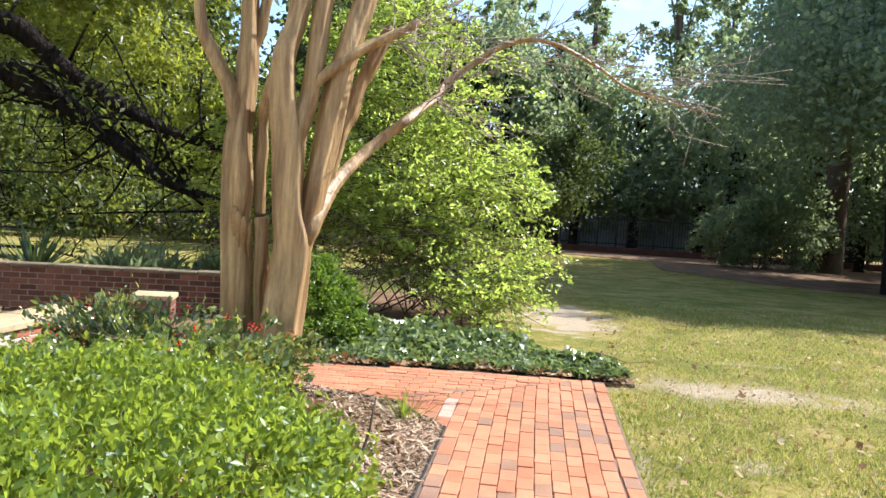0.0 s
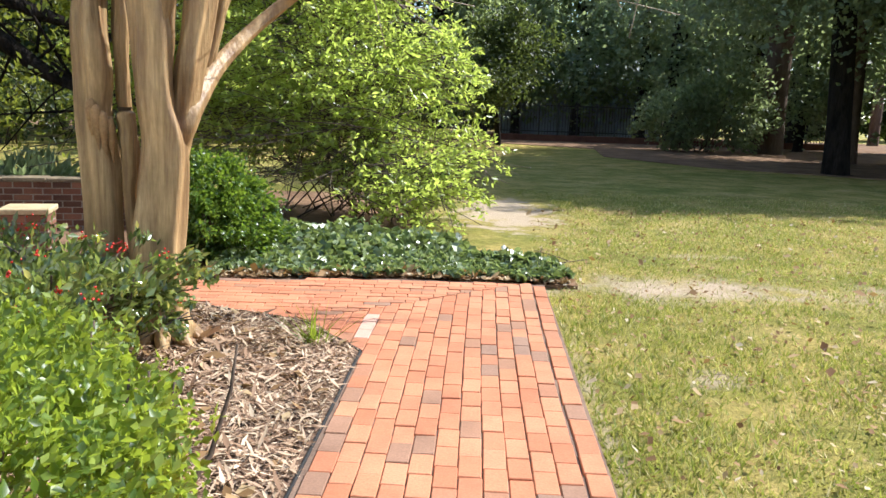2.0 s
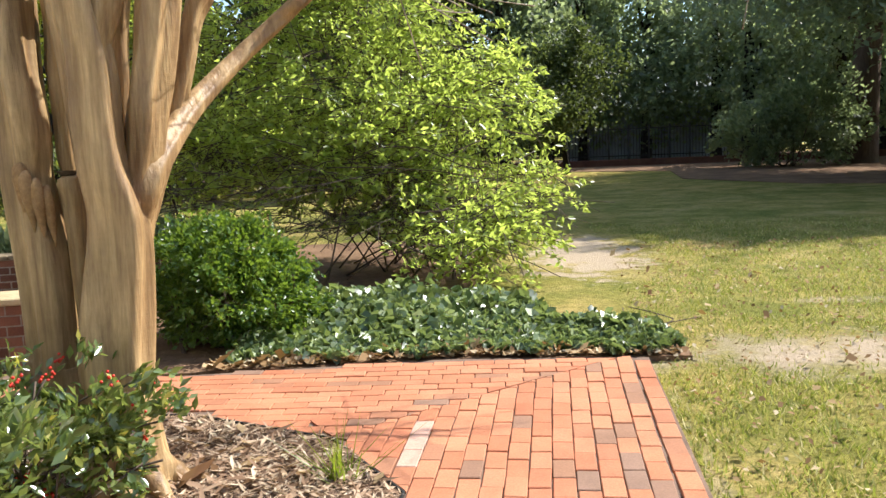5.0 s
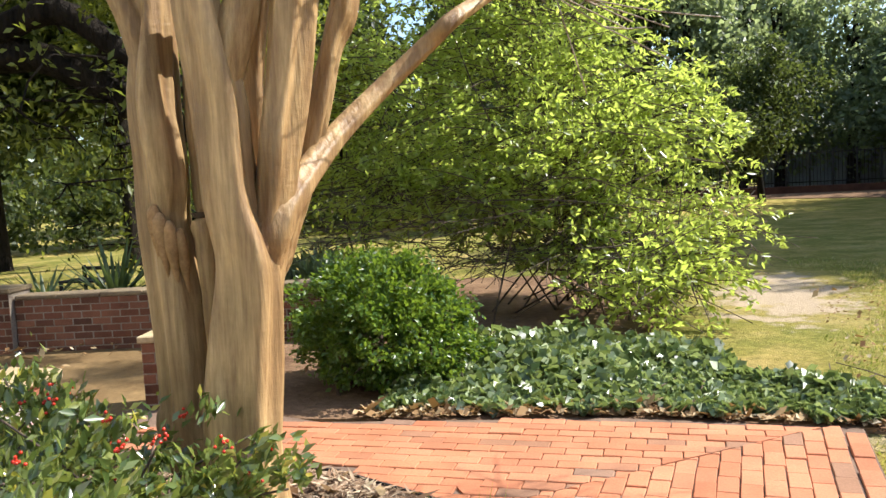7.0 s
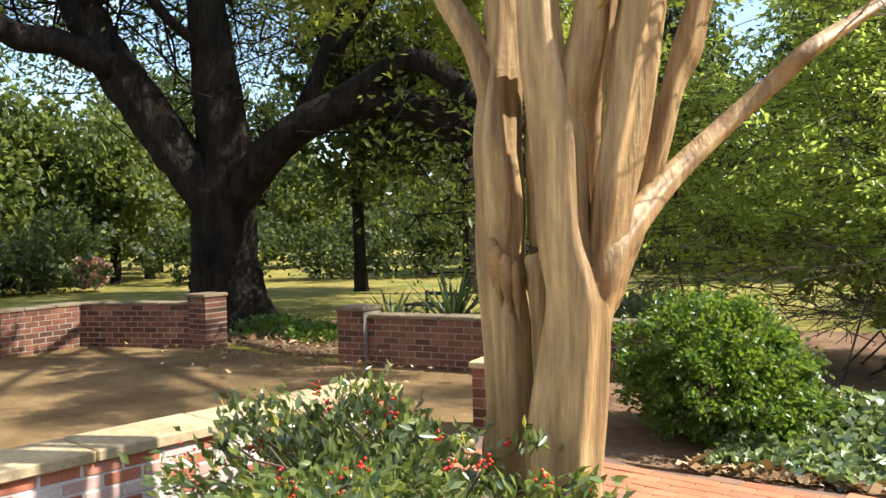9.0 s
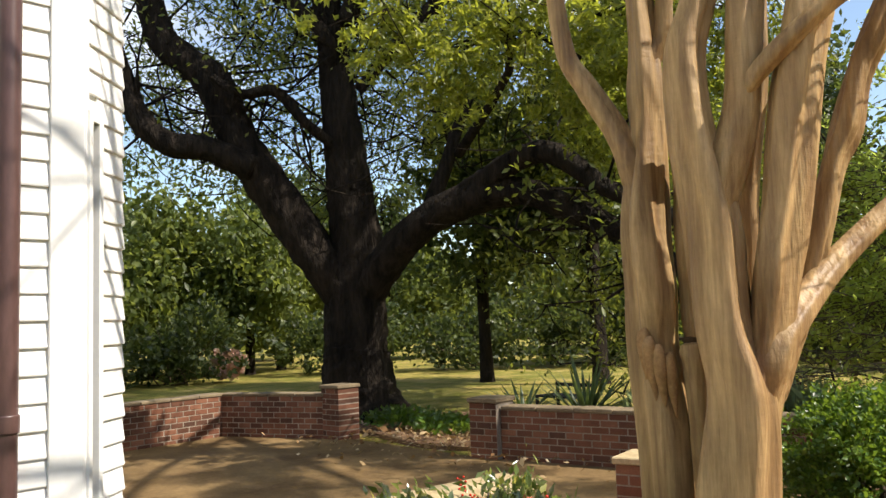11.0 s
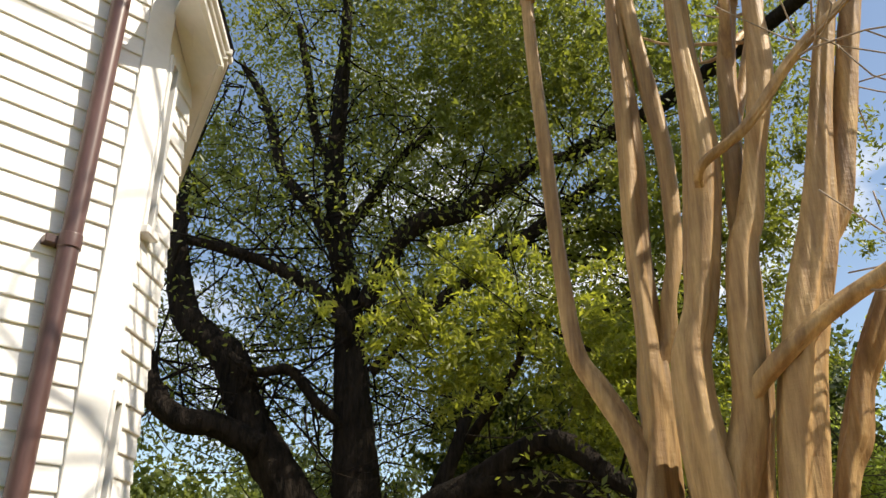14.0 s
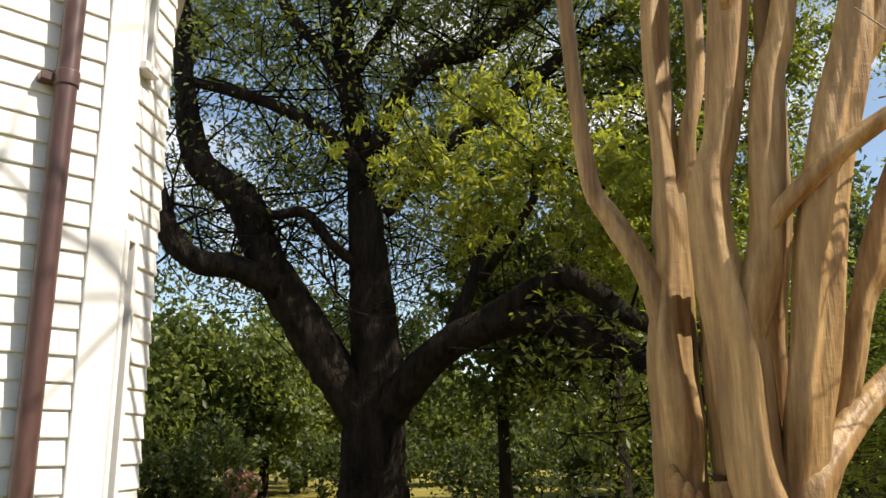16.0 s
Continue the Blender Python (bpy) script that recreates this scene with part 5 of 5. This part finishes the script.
def scatter(name, label, category, xs, ys, z, size, mat, seed, aspect=0.3, tilt=0.25):
    """Loose flat bits lying on the ground."""
    g = np.random.default_rng(seed)
    n = len(xs)
    a = g.uniform(0, 2 * np.pi, n)
    t = g.normal(0, tilt, n)
    d = np.c_[np.cos(a) * np.cos(t), np.sin(a) * np.cos(t), np.sin(t)]
    s = np.c_[-np.sin(a), np.cos(a), g.normal(0, tilt, n)]
    L = (size * np.exp(g.normal(0, 0.4, n)))[:, None]
    W = L * aspect * 0.5
    p = np.c_[xs, ys, z + np.abs(np.sin(t)) * L[:, 0] * 0.5 + g.uniform(0.002, 0.02, n)]
    v = np.stack([p - d * L / 2, p + s * W + (0, 0, 1) * W * 0.4, p + d * L / 2, p - s * W], 1).reshape(-1, 3)
    k = np.arange(n)[:, None] * 4
    return tagged(new(name, raw(name, v, np.concatenate([k + [0, 1, 2], k + [0, 2, 3]]), mat)), label, category, "", "stuff")


g = np.random.default_rng(41)
def inside_bed(x, y):
    return (x < -0.67) & (y < np.where(x > -1.15, 4.66 - (x + 0.66) * 1.31, np.where(x > -2.06, 5.30 - (x + 1.15) * 0.395, 5.66)))
x, y = g.uniform(-3.6, -0.66, 42000), g.uniform(1.6, 5.7, 42000)
ok = inside_bed(x, y)
scatter("wood_chips", "shredded wood mulch with pale chips", "mulch", x[ok], y[ok], -0.01, 0.06, M_CHIP, 42, 0.15)
x, y = g.uniform(-2.9, -0.68, 420), g.uniform(2.2, 5.7, 420)
ok = inside_bed(x, y)
scatter("dry_leaves", "dry fallen leaves on the mulch", "leaves", x[ok], y[ok], 0.0, 0.075, M_DRYLEAF, 43, 0.5)
x = g.uniform(-2.4, 0.9, 1500)
y = np.where(x > -0.7, 6.93, 6.93 + (x + 0.7) * 0.21) + np.abs(g.normal(0, 0.16, 1500))
scatter("dry_leaves", "dry fallen leaves along the ivy bed", "leaves", x, y, 0.0, 0.055, M_DRYLEAF, 44, 0.55, 0.4)
x, y = g.normal(-8.6, 1.7, 2600), g.normal(9.3, 0.9, 2600)
scatter("dry_leaves", "brown fallen leaves by the oak", "leaves", x, y, 0.02, 0.06, M_DRYLEAF, 45, 0.55, 0.4)
x, y = g.uniform(0.72, 9, 9000), g.uniform(1.5, 13, 9000)
scatter("lawn_leaves", "scattered dry leaves on the lawn", "leaves", x, y, -0.02, 0.034, M_DRYLEAF, 46, 0.6, 0.4)
ob = scatter("fallen_leaf", "large dry brown leaf on the lawn", "leaf", np.array([1.02]), np.array([3.05]), -0.02, 0.10, M_DRYLEAF, 47, 0.7)

# grass blades near the walk
def grass(name, label, x, y, h, seed, w=0.006):
    g = np.random.default_rng(seed)
    n = len(x)
    a = g.uniform(0, 2 * np.pi, n)
    hh = h * g.uniform(0.5, 1.3, n)
    lean = g.normal(0, 0.6, (n, 2)) * hh[:, None]
    p = np.c_[x, y, np.full(n, -0.05)]
    s = np.c_[np.cos(a), np.sin(a), np.zeros(n)] * w
    tip = p + np.c_[lean, hh]
    v = np.stack([p - s, p + s, tip], 1).reshape(-1, 3)
    return tagged(new(name, raw(name, v, np.arange(3 * n).reshape(-1, 3), M_GRASS)), label, "grass", "", "stuff")


n = 230000
r = g.uniform(size=n) ** 1.7
y = 1.2 + 15 * r - g.exponential(0.9, n)
x = 0.67 + g.uniform(size=n) * (1.9 + np.maximum(y + 1.5, 0.3) * 0.62) * (1 + g.exponential(0.12, n))
patch = 0.3 * np.sin(x * 2.1 + 1.3 * np.sin(y * 1.7)) * np.cos(y * 2.6 + np.sin(x * 3.1)) + 0.22 * np.sin(x * 5.3 + 2 * np.sin(y * 3.9)) * np.cos(y * 6.1 + 1.5 * np.sin(x * 4.7))
bare = ((x - 1.95) / 1.5) ** 2 + ((y - 7.15) / 0.6) ** 2 < g.uniform(0.2, 1.6, n)
sand = ((x - 0.45) / 1.0) ** 2 + ((y - 12.3) / 2.6) ** 2 < 1
ok = (g.uniform(size=n) < 0.66 - 1.5 * patch) & ~(bare & (g.uniform(size=n) < 0.96)) & ~sand
grass("lawn_grass", "short patchy lawn grass", x[ok], y[ok], 0.042, 50, 0.0055)
x, y = g.normal(-0.97, 0.035, 60), g.normal(4.84, 0.035, 60)
t_ = grass("grass_tuft", "tuft of green blades at the bed corner", x, y, 0.26, 51, 0.006)
t_["kind"] = "thing"
t_.data.materials[0] = M_HEDGE

# ---- yucca, bench and dark plants behind the courtyard wall ----
def yucca(x, y, n, size, seed):
    """Stiff pointed blades, gutter-shaped, from a short crown."""
    ob = empty("yucca", "spiky dark green yucca behind the courtyard wall", "plant", "yuccas behind the wall", (x, y, 0))
    g = np.random.default_rng(seed)
    v, f_ = [], []
    for i in range(n):
        a, e, ln = g.uniform(0, 6.28), g.uniform(0.15, 1.15), size * g.uniform(0.8, 1.15)
        d = np.array((math.cos(a) * math.cos(e), math.sin(a) * math.cos(e), math.sin(e)))
        s_ = np.array((-math.sin(a), math.cos(a), 0)) * 0.026
        h = np.cross(d, s_) * 0.5
        o = np.array((0, 0, 0.1 + 0.15 * g.uniform()))
        k = len(v)
        for u, w in ((0.0, 0.6), (0.3, 1.0), (0.65, 0.8)):
            c_ = o + d * ln * u - np.array((0, 0, 0.06 * u * u))
            v += [c_ - s_ * w, c_ + h * w, c_ + s_ * w]
        v.append(o + d * ln - np.array((0, 0, 0.08)))
        for r_ in (0, 3):
            f_ += [(k + r_, k + r_ + 1, k + r_ + 4, k + r_ + 3), (k + r_ + 1, k + r_ + 2, k + r_ + 5, k + r_ + 4)]
        f_ += [(k + 6, k + 7, k + 9, k + 9), (k + 7, k + 8, k + 9, k + 9)]
    f_ = np.array(f_)
    sizes = np.where(f_[:, 2] == f_[:, 3], 3, 4)
    child("leaves", raw("leaves", np.array(v), np.concatenate([r_[:z_] for r_, z_ in zip(f_, sizes)]).reshape(-1, 1), M_YUCCA, sizes), ob)


yucca(-7.35, 10.0, 60, 0.98, 61)
yucca(-8.1, 9.6, 34, 0.72, 64)
shrub("aspidistra", "dark strap-leaved plants behind the courtyard wall", "plant", [(-5.6, 9.7, 0.35, 0.9, 0.45, 0.42), (-4.4, 10.1, 0.35, 0.8, 0.4, 0.42)], 2600, 0.30, M_HAZYLEAF, 62, 0, 0.1, 0.2, 0, 0.9, 1.5)
shrub("groundcover", "low green ground cover at the foot of the oak", "plant", [(-10.6, 9.4, 0.1, 0.9, 0.6, 0.16), (-9.3, 9.3, 0.08, 0.8, 0.5, 0.14)], 2200, 0.10, M_BOX, 63, 0, 0.1, 0.6, 0, 0.9)
bench = empty("garden_bench", "low black iron garden bench behind the courtyard wall", "bench", "", (-8.3, 10.6, 0))
for i in range(5):
    bm = bmesh.new()
    box(bm, -0.38, -0.2 + i * 0.09, 0.42, 0.38, -0.14 + i * 0.09, 0.45, 0.004)
    part("slat", bm, M_IRON, bench)
bm = bmesh.new()
box(bm, -0.38, 0.24, 0.55, 0.38, 0.265, 0.60, 0.004)
part("backrest", bm, M_IRON, bench)
for sx in (-0.37, 0.33):
    for y0, h in ((-0.2, 0.42), (0.24, 0.62)):
        bm = bmesh.new()
        box(bm, sx, y0, -0.05, sx + 0.04, y0 + 0.04, h, 0.004)
        part("leg", bm, M_IRON, bench)

# ---- trees round the lawn ----
def tree(name, label, at, h, r, lo, mat, seed, n=9000, leaf=0.34, trunk_r=0.25, bark=M_OAK, clumps=150, flat=1.0, blobs=6, spread=0.2):
    g = np.random.default_rng(seed)
    ob = empty(name, label, "tree", "trees round the lawn", at)
    bend = g.normal(0, 0.25, 2)
    tr = [(0, 0, -0.2, trunk_r * 1.5), (0, 0, 0.4, trunk_r), (bend[0], bend[1], h * 0.45, trunk_r * 0.75), (bend[0] * 1.5, bend[1], h * 0.85, trunk_r * 0.25)]
    child("trunk", tubes("trunk", [tr], bark, 14, 0.08, seed, 5), ob)
    bl, lim = [], []
    for i in range(blobs):
        a, zz = g.uniform(0, 6.28), lo + (h - lo) * (0.2 + 0.65 * (i + 0.5) / blobs)
        taper = 1.0 - 0.55 * ((zz - lo) / (h - lo))
        rr = r * taper * g.uniform(0.25, 0.6)
        c = (bend[0] + math.cos(a) * rr, bend[1] + math.sin(a) * rr, zz)
        s = r * taper * g.uniform(0.6, 0.85)
        bl.append((*c, s, s, (h - lo) / blobs * 1.25 * flat))
        lim.append([(bend[0] * 0.6, bend[1] * 0.6, zz * 0.72, trunk_r * 0.4), (c[0] * 0.6, c[1] * 0.6, zz * 0.9, trunk_r * 0.25), (*c, trunk_r * 0.1)])
    child("limb_mass", tubes("limb_mass", lim, bark, 7, 0, 0, 3), ob)
    p, d = blob_points(bl, n, g, 0.75, clumps, spread)
    child("crown", leaf_mesh("crown", p, leaf, mat, seed, 0.6, 0.1, None, 0.5), ob)
    return ob


pine = tree("pine_tree", "tall dark pine with an open crown", (9, 60, 0), 24, 4.2, 9, M_HAZYLEAF, 71, 5200, 0.32, 0.32, M_PALEBARK, 90, 0.42, 9, 0.13)
ever = tree("evergreen_tree", "broad dark evergreen tree", (24, 40, 0), 15, 5.4, 0.4, M_HAZYLEAF, 72, 9000, 0.36, 0.4, M_OAK, 260, 1.1, 7)
wood = tree("woodland_tree", "leafy green woodland tree", (-27, 38, 0), 15, 6.2, 1.0, M_FARLEAF, 73, 11000, 0.38, 0.35, M_OAK, 240, 1.1, 7)
light = tree("woodland_tree", "sunlit leafy green woodland tree", (-38, 22, 0), 10, 5.4, 0.6, M_OLIVE, 74, 9000, 0.40, 0.3, M_OAK, 220, 1.1, 6)
tree("lawn_tree", "small round olive-green tree at the lawn's end", (0.75, 37.0, 0), 6.6, 3.2, 1.0, M_FARLEAF, 75, 13000, 0.15, 0.14, M_OAK, 260, 1.1, 7)
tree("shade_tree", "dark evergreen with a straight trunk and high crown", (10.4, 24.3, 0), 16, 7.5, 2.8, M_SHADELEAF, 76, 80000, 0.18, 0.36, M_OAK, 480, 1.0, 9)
# Next four evergreens are added so that the far lawn falls in shade.
tree("shade_tree", "broad dark evergreen over the far lawn", (13.6, 31.0, 0), 18, 7.0, 2.6, M_HAZYLEAF, 81, 30000, 0.26, 0.3, M_PALEBARK, 380, 1.0, 8)
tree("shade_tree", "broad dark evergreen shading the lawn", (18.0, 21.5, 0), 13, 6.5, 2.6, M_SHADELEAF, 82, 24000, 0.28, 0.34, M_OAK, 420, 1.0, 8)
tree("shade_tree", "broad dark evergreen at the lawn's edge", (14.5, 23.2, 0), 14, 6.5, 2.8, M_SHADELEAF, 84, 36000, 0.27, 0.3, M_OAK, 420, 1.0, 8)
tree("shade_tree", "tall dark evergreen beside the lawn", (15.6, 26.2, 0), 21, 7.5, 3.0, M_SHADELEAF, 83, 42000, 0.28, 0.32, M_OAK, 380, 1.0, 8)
tree("shade_tree", "old tree with flared reddish bark", (12.8, 37.2, 0), 15, 6.0, 3.6, M_HAZYLEAF, 77, 12000, 0.26, 0.62, M_PALEBARK, 260, 1.0, 7)
tree("shade_tree", "slender dark tree beyond the oak", (-13.2, 17.2, 0), 9, 3.4, 2.4, M_FARLEAF, 78, 12000, 0.2, 0.2, M_OAK, 240, 1.0, 6)
tree("shade_tree", "small dark tree beyond the courtyard", (-16.4, 16.4, 0), 8, 3.0, 2.2, M_FARLEAF, 79, 11000, 0.2, 0.18, M_OAK, 220, 1.0, 6)
g = np.random.default_rng(80)


def plant(src, spots):
    for x, y, s in spots:
        ob = copy_thing(src, pose(x, y, 0, 0, 0, g.uniform(0, 360)))
        ob.scale = (s, s, s * g.uniform(0.9, 1.15))


plant(ever, [(17, 25.5, 1.0), (20, 28, 0.9), (5.5, 49.5, 0.8), (2.0, 50.5, 0.8), (9.5, 50, 0.8), (16, 30, 0.85), (20, 33, 1.0), (17, 46, 1.0), (23, 26, 1.0), (10.5, 47, 0.8), (28, 30, 1.1), (24, 23, 0.8), (30, 22, 0.9), (-2.5, 47, 0.9), (15.5, 41, 0.6)])
plant(pine, [(3, 64, 1.0), (14, 66, 1.1), (-3, 60, 1.05), (20, 62, 0.95), (26, 56, 1.1), (-10, 64, 1.0), (32, 44, 1.0)])
plant(wood, [(-6, 50, 0.9), (0, 56, 1.0), (-12, 44, 0.95), (-18, 38, 1.0), (-22, 33, 0.75), (-34, 20, 0.65), (-36, 10, 0.65), (-36, 0, 0.7), (-24, 40, 0.8), (-40, 30, 0.75), (18, 55, 1.0), (-9, 33, 0.75), (-5, 27, 0.55), (-30, -8, 1.0), (-14, 30, 0.7), (-44, 14, 0.8)])
plant(light, [(-30, 26, 0.6), (-29, 17, 0.6), (-32, 13, 0.55), (-20, 25, 0.6), (-30, 3, 0.8), (-15, 34, 0.7), (-8, 40, 0.8), (-25, 8, 0.45)])
plant(light, [(-29.5, 12.2, 0.66), (-27.5, 15.0, 0.58)])
plant(wood, [(34, 8, 1.1), (30, -6, 1.0), (22, -22, 1.1), (5, -30, 1.2), (-12, -34, 1.2), (38, 22, 1.1)])
shrub("azalea", "pale pink flowering azalea at the lawn's edge", "shrub", [(-24.0, 12.6, 0.5, 0.5, 0.5, 0.42)], 800, 0.16, M_PINK, 91, 60, 0.15, 0.7)
for i, (x, y) in enumerate(((-21.5, 19.5), (-24.5, 16), (-25.5, 10.5), (-18.5, 22.5), (-15.5, 24.5), (-12, 26.5), (-25, 6.5))):
    shrub("woodland_shrub", "green shrub at the edge of the far lawn", "shrub", [(x, y, 0.9, 1.9, 1.5, 1.0), (x + 1.2, y + 1.4, 1.3, 1.6, 1.4, 1.2)], 3200, 0.2, M_FARLEAF, 92 + i, 90, 0.16, 0.6, 12, 0.6, 0.3, "shrubs at the lawn's edge")

shrub("evergreen_shrub", "dark rounded evergreen shrubs at the lawn's end", "shrub", [(8.6, 37.2, 1.4, 1.9, 1.5, 1.6), (10.7, 36.2, 1.9, 2.0, 1.6, 2.0)], 9000, 0.2, M_HAZYLEAF, 99, 240, 0.14, 0.6, 12, 0.5, 0.3)

# ---- far woods all round ----
g = np.random.default_rng(120)
n = 60000
a = g.uniform(0, 2 * np.pi, n)
rad = 66 + 8 * g.uniform(size=n) + 5 * np.sin(a * 7)
top_h = 8 + 4 * np.sin(a * 11 + 1) * np.sin(a * 5) + 2 * np.sin(a * 37)
z = top_h * g.uniform(size=n) ** 0.8
far_pts = np.c_[np.cos(a) * rad - 2, np.sin(a) * rad + 8, z]
far_pts = far_pts[~((np.abs(far_pts[:, 0] - 6) < 6) & (far_pts[:, 1] > 0) & (far_pts[:, 1] < 60))]
tagged(new("far_woods", leaf_mesh("far_woods", far_pts, 1.15, M_FARLEAF, 121, 0.7, 0.1, None, 0.5)), "distant belt of green woods", "woods", "", "stuff")

# ---- far fence and building ----
fence = empty("iron_fence", "black iron railing on a low brick base", "fence", "", (5, 44, 0))
bm = bmesh.new()
box(bm, -9, -0.15, -0.1, 14, 0.15, 0.3, 0.02)
part("base_wall", bm, M_WALLBRICK, fence, "low red brick base")
for i in range(24):
    bm = bmesh.new()
    box(bm, -9 + i, -0.04, 0.3, -8.92 + i, 0.04, 2.0, 0)
    part("post", bm, M_IRON, fence)
bm = bmesh.new()
for i in range(150):
    box(bm, -9 + i * 0.153, -0.012, 0.3, -8.976 + i * 0.153, 0.012, 1.9, 0)
part("railing", bm, M_IRON, fence)["kind"] = "stuff"
for z in (0.45, 1.8):
    bm = bmesh.new()
    box(bm, -9, -0.02, z, 14, 0.02, z + 0.05, 0)
    part("rail", bm, M_IRON, fence)
bld = empty("building", "pale grey building behind the far fence", "house", "", (6, 54, 0))
bm = bmesh.new()
box(bm, -5, -3, -0.1, 5, 3, 3.0, 0.02)
part("wall", bm, M_GREYWALL, bld, "pale grey wall")
bm = bmesh.new()
v = [bm.verts.new(p) for p in ((-5.4, -3.4, 3.0), (5.4, -3.4, 3.0), (5.4, 3.4, 3.0), (-5.4, 3.4, 3.0), (-5.4, 0, 5.0), (5.4, 0, 5.0))]
for f_ in ((0, 1, 5, 4), (2, 3, 4, 5), (0, 4, 3), (1, 2, 5), (0, 3, 2, 1)):
    bm.faces.new([v[i] for i in f_])
part("roof", bm, M_GREYWALL, bld, "grey roof")
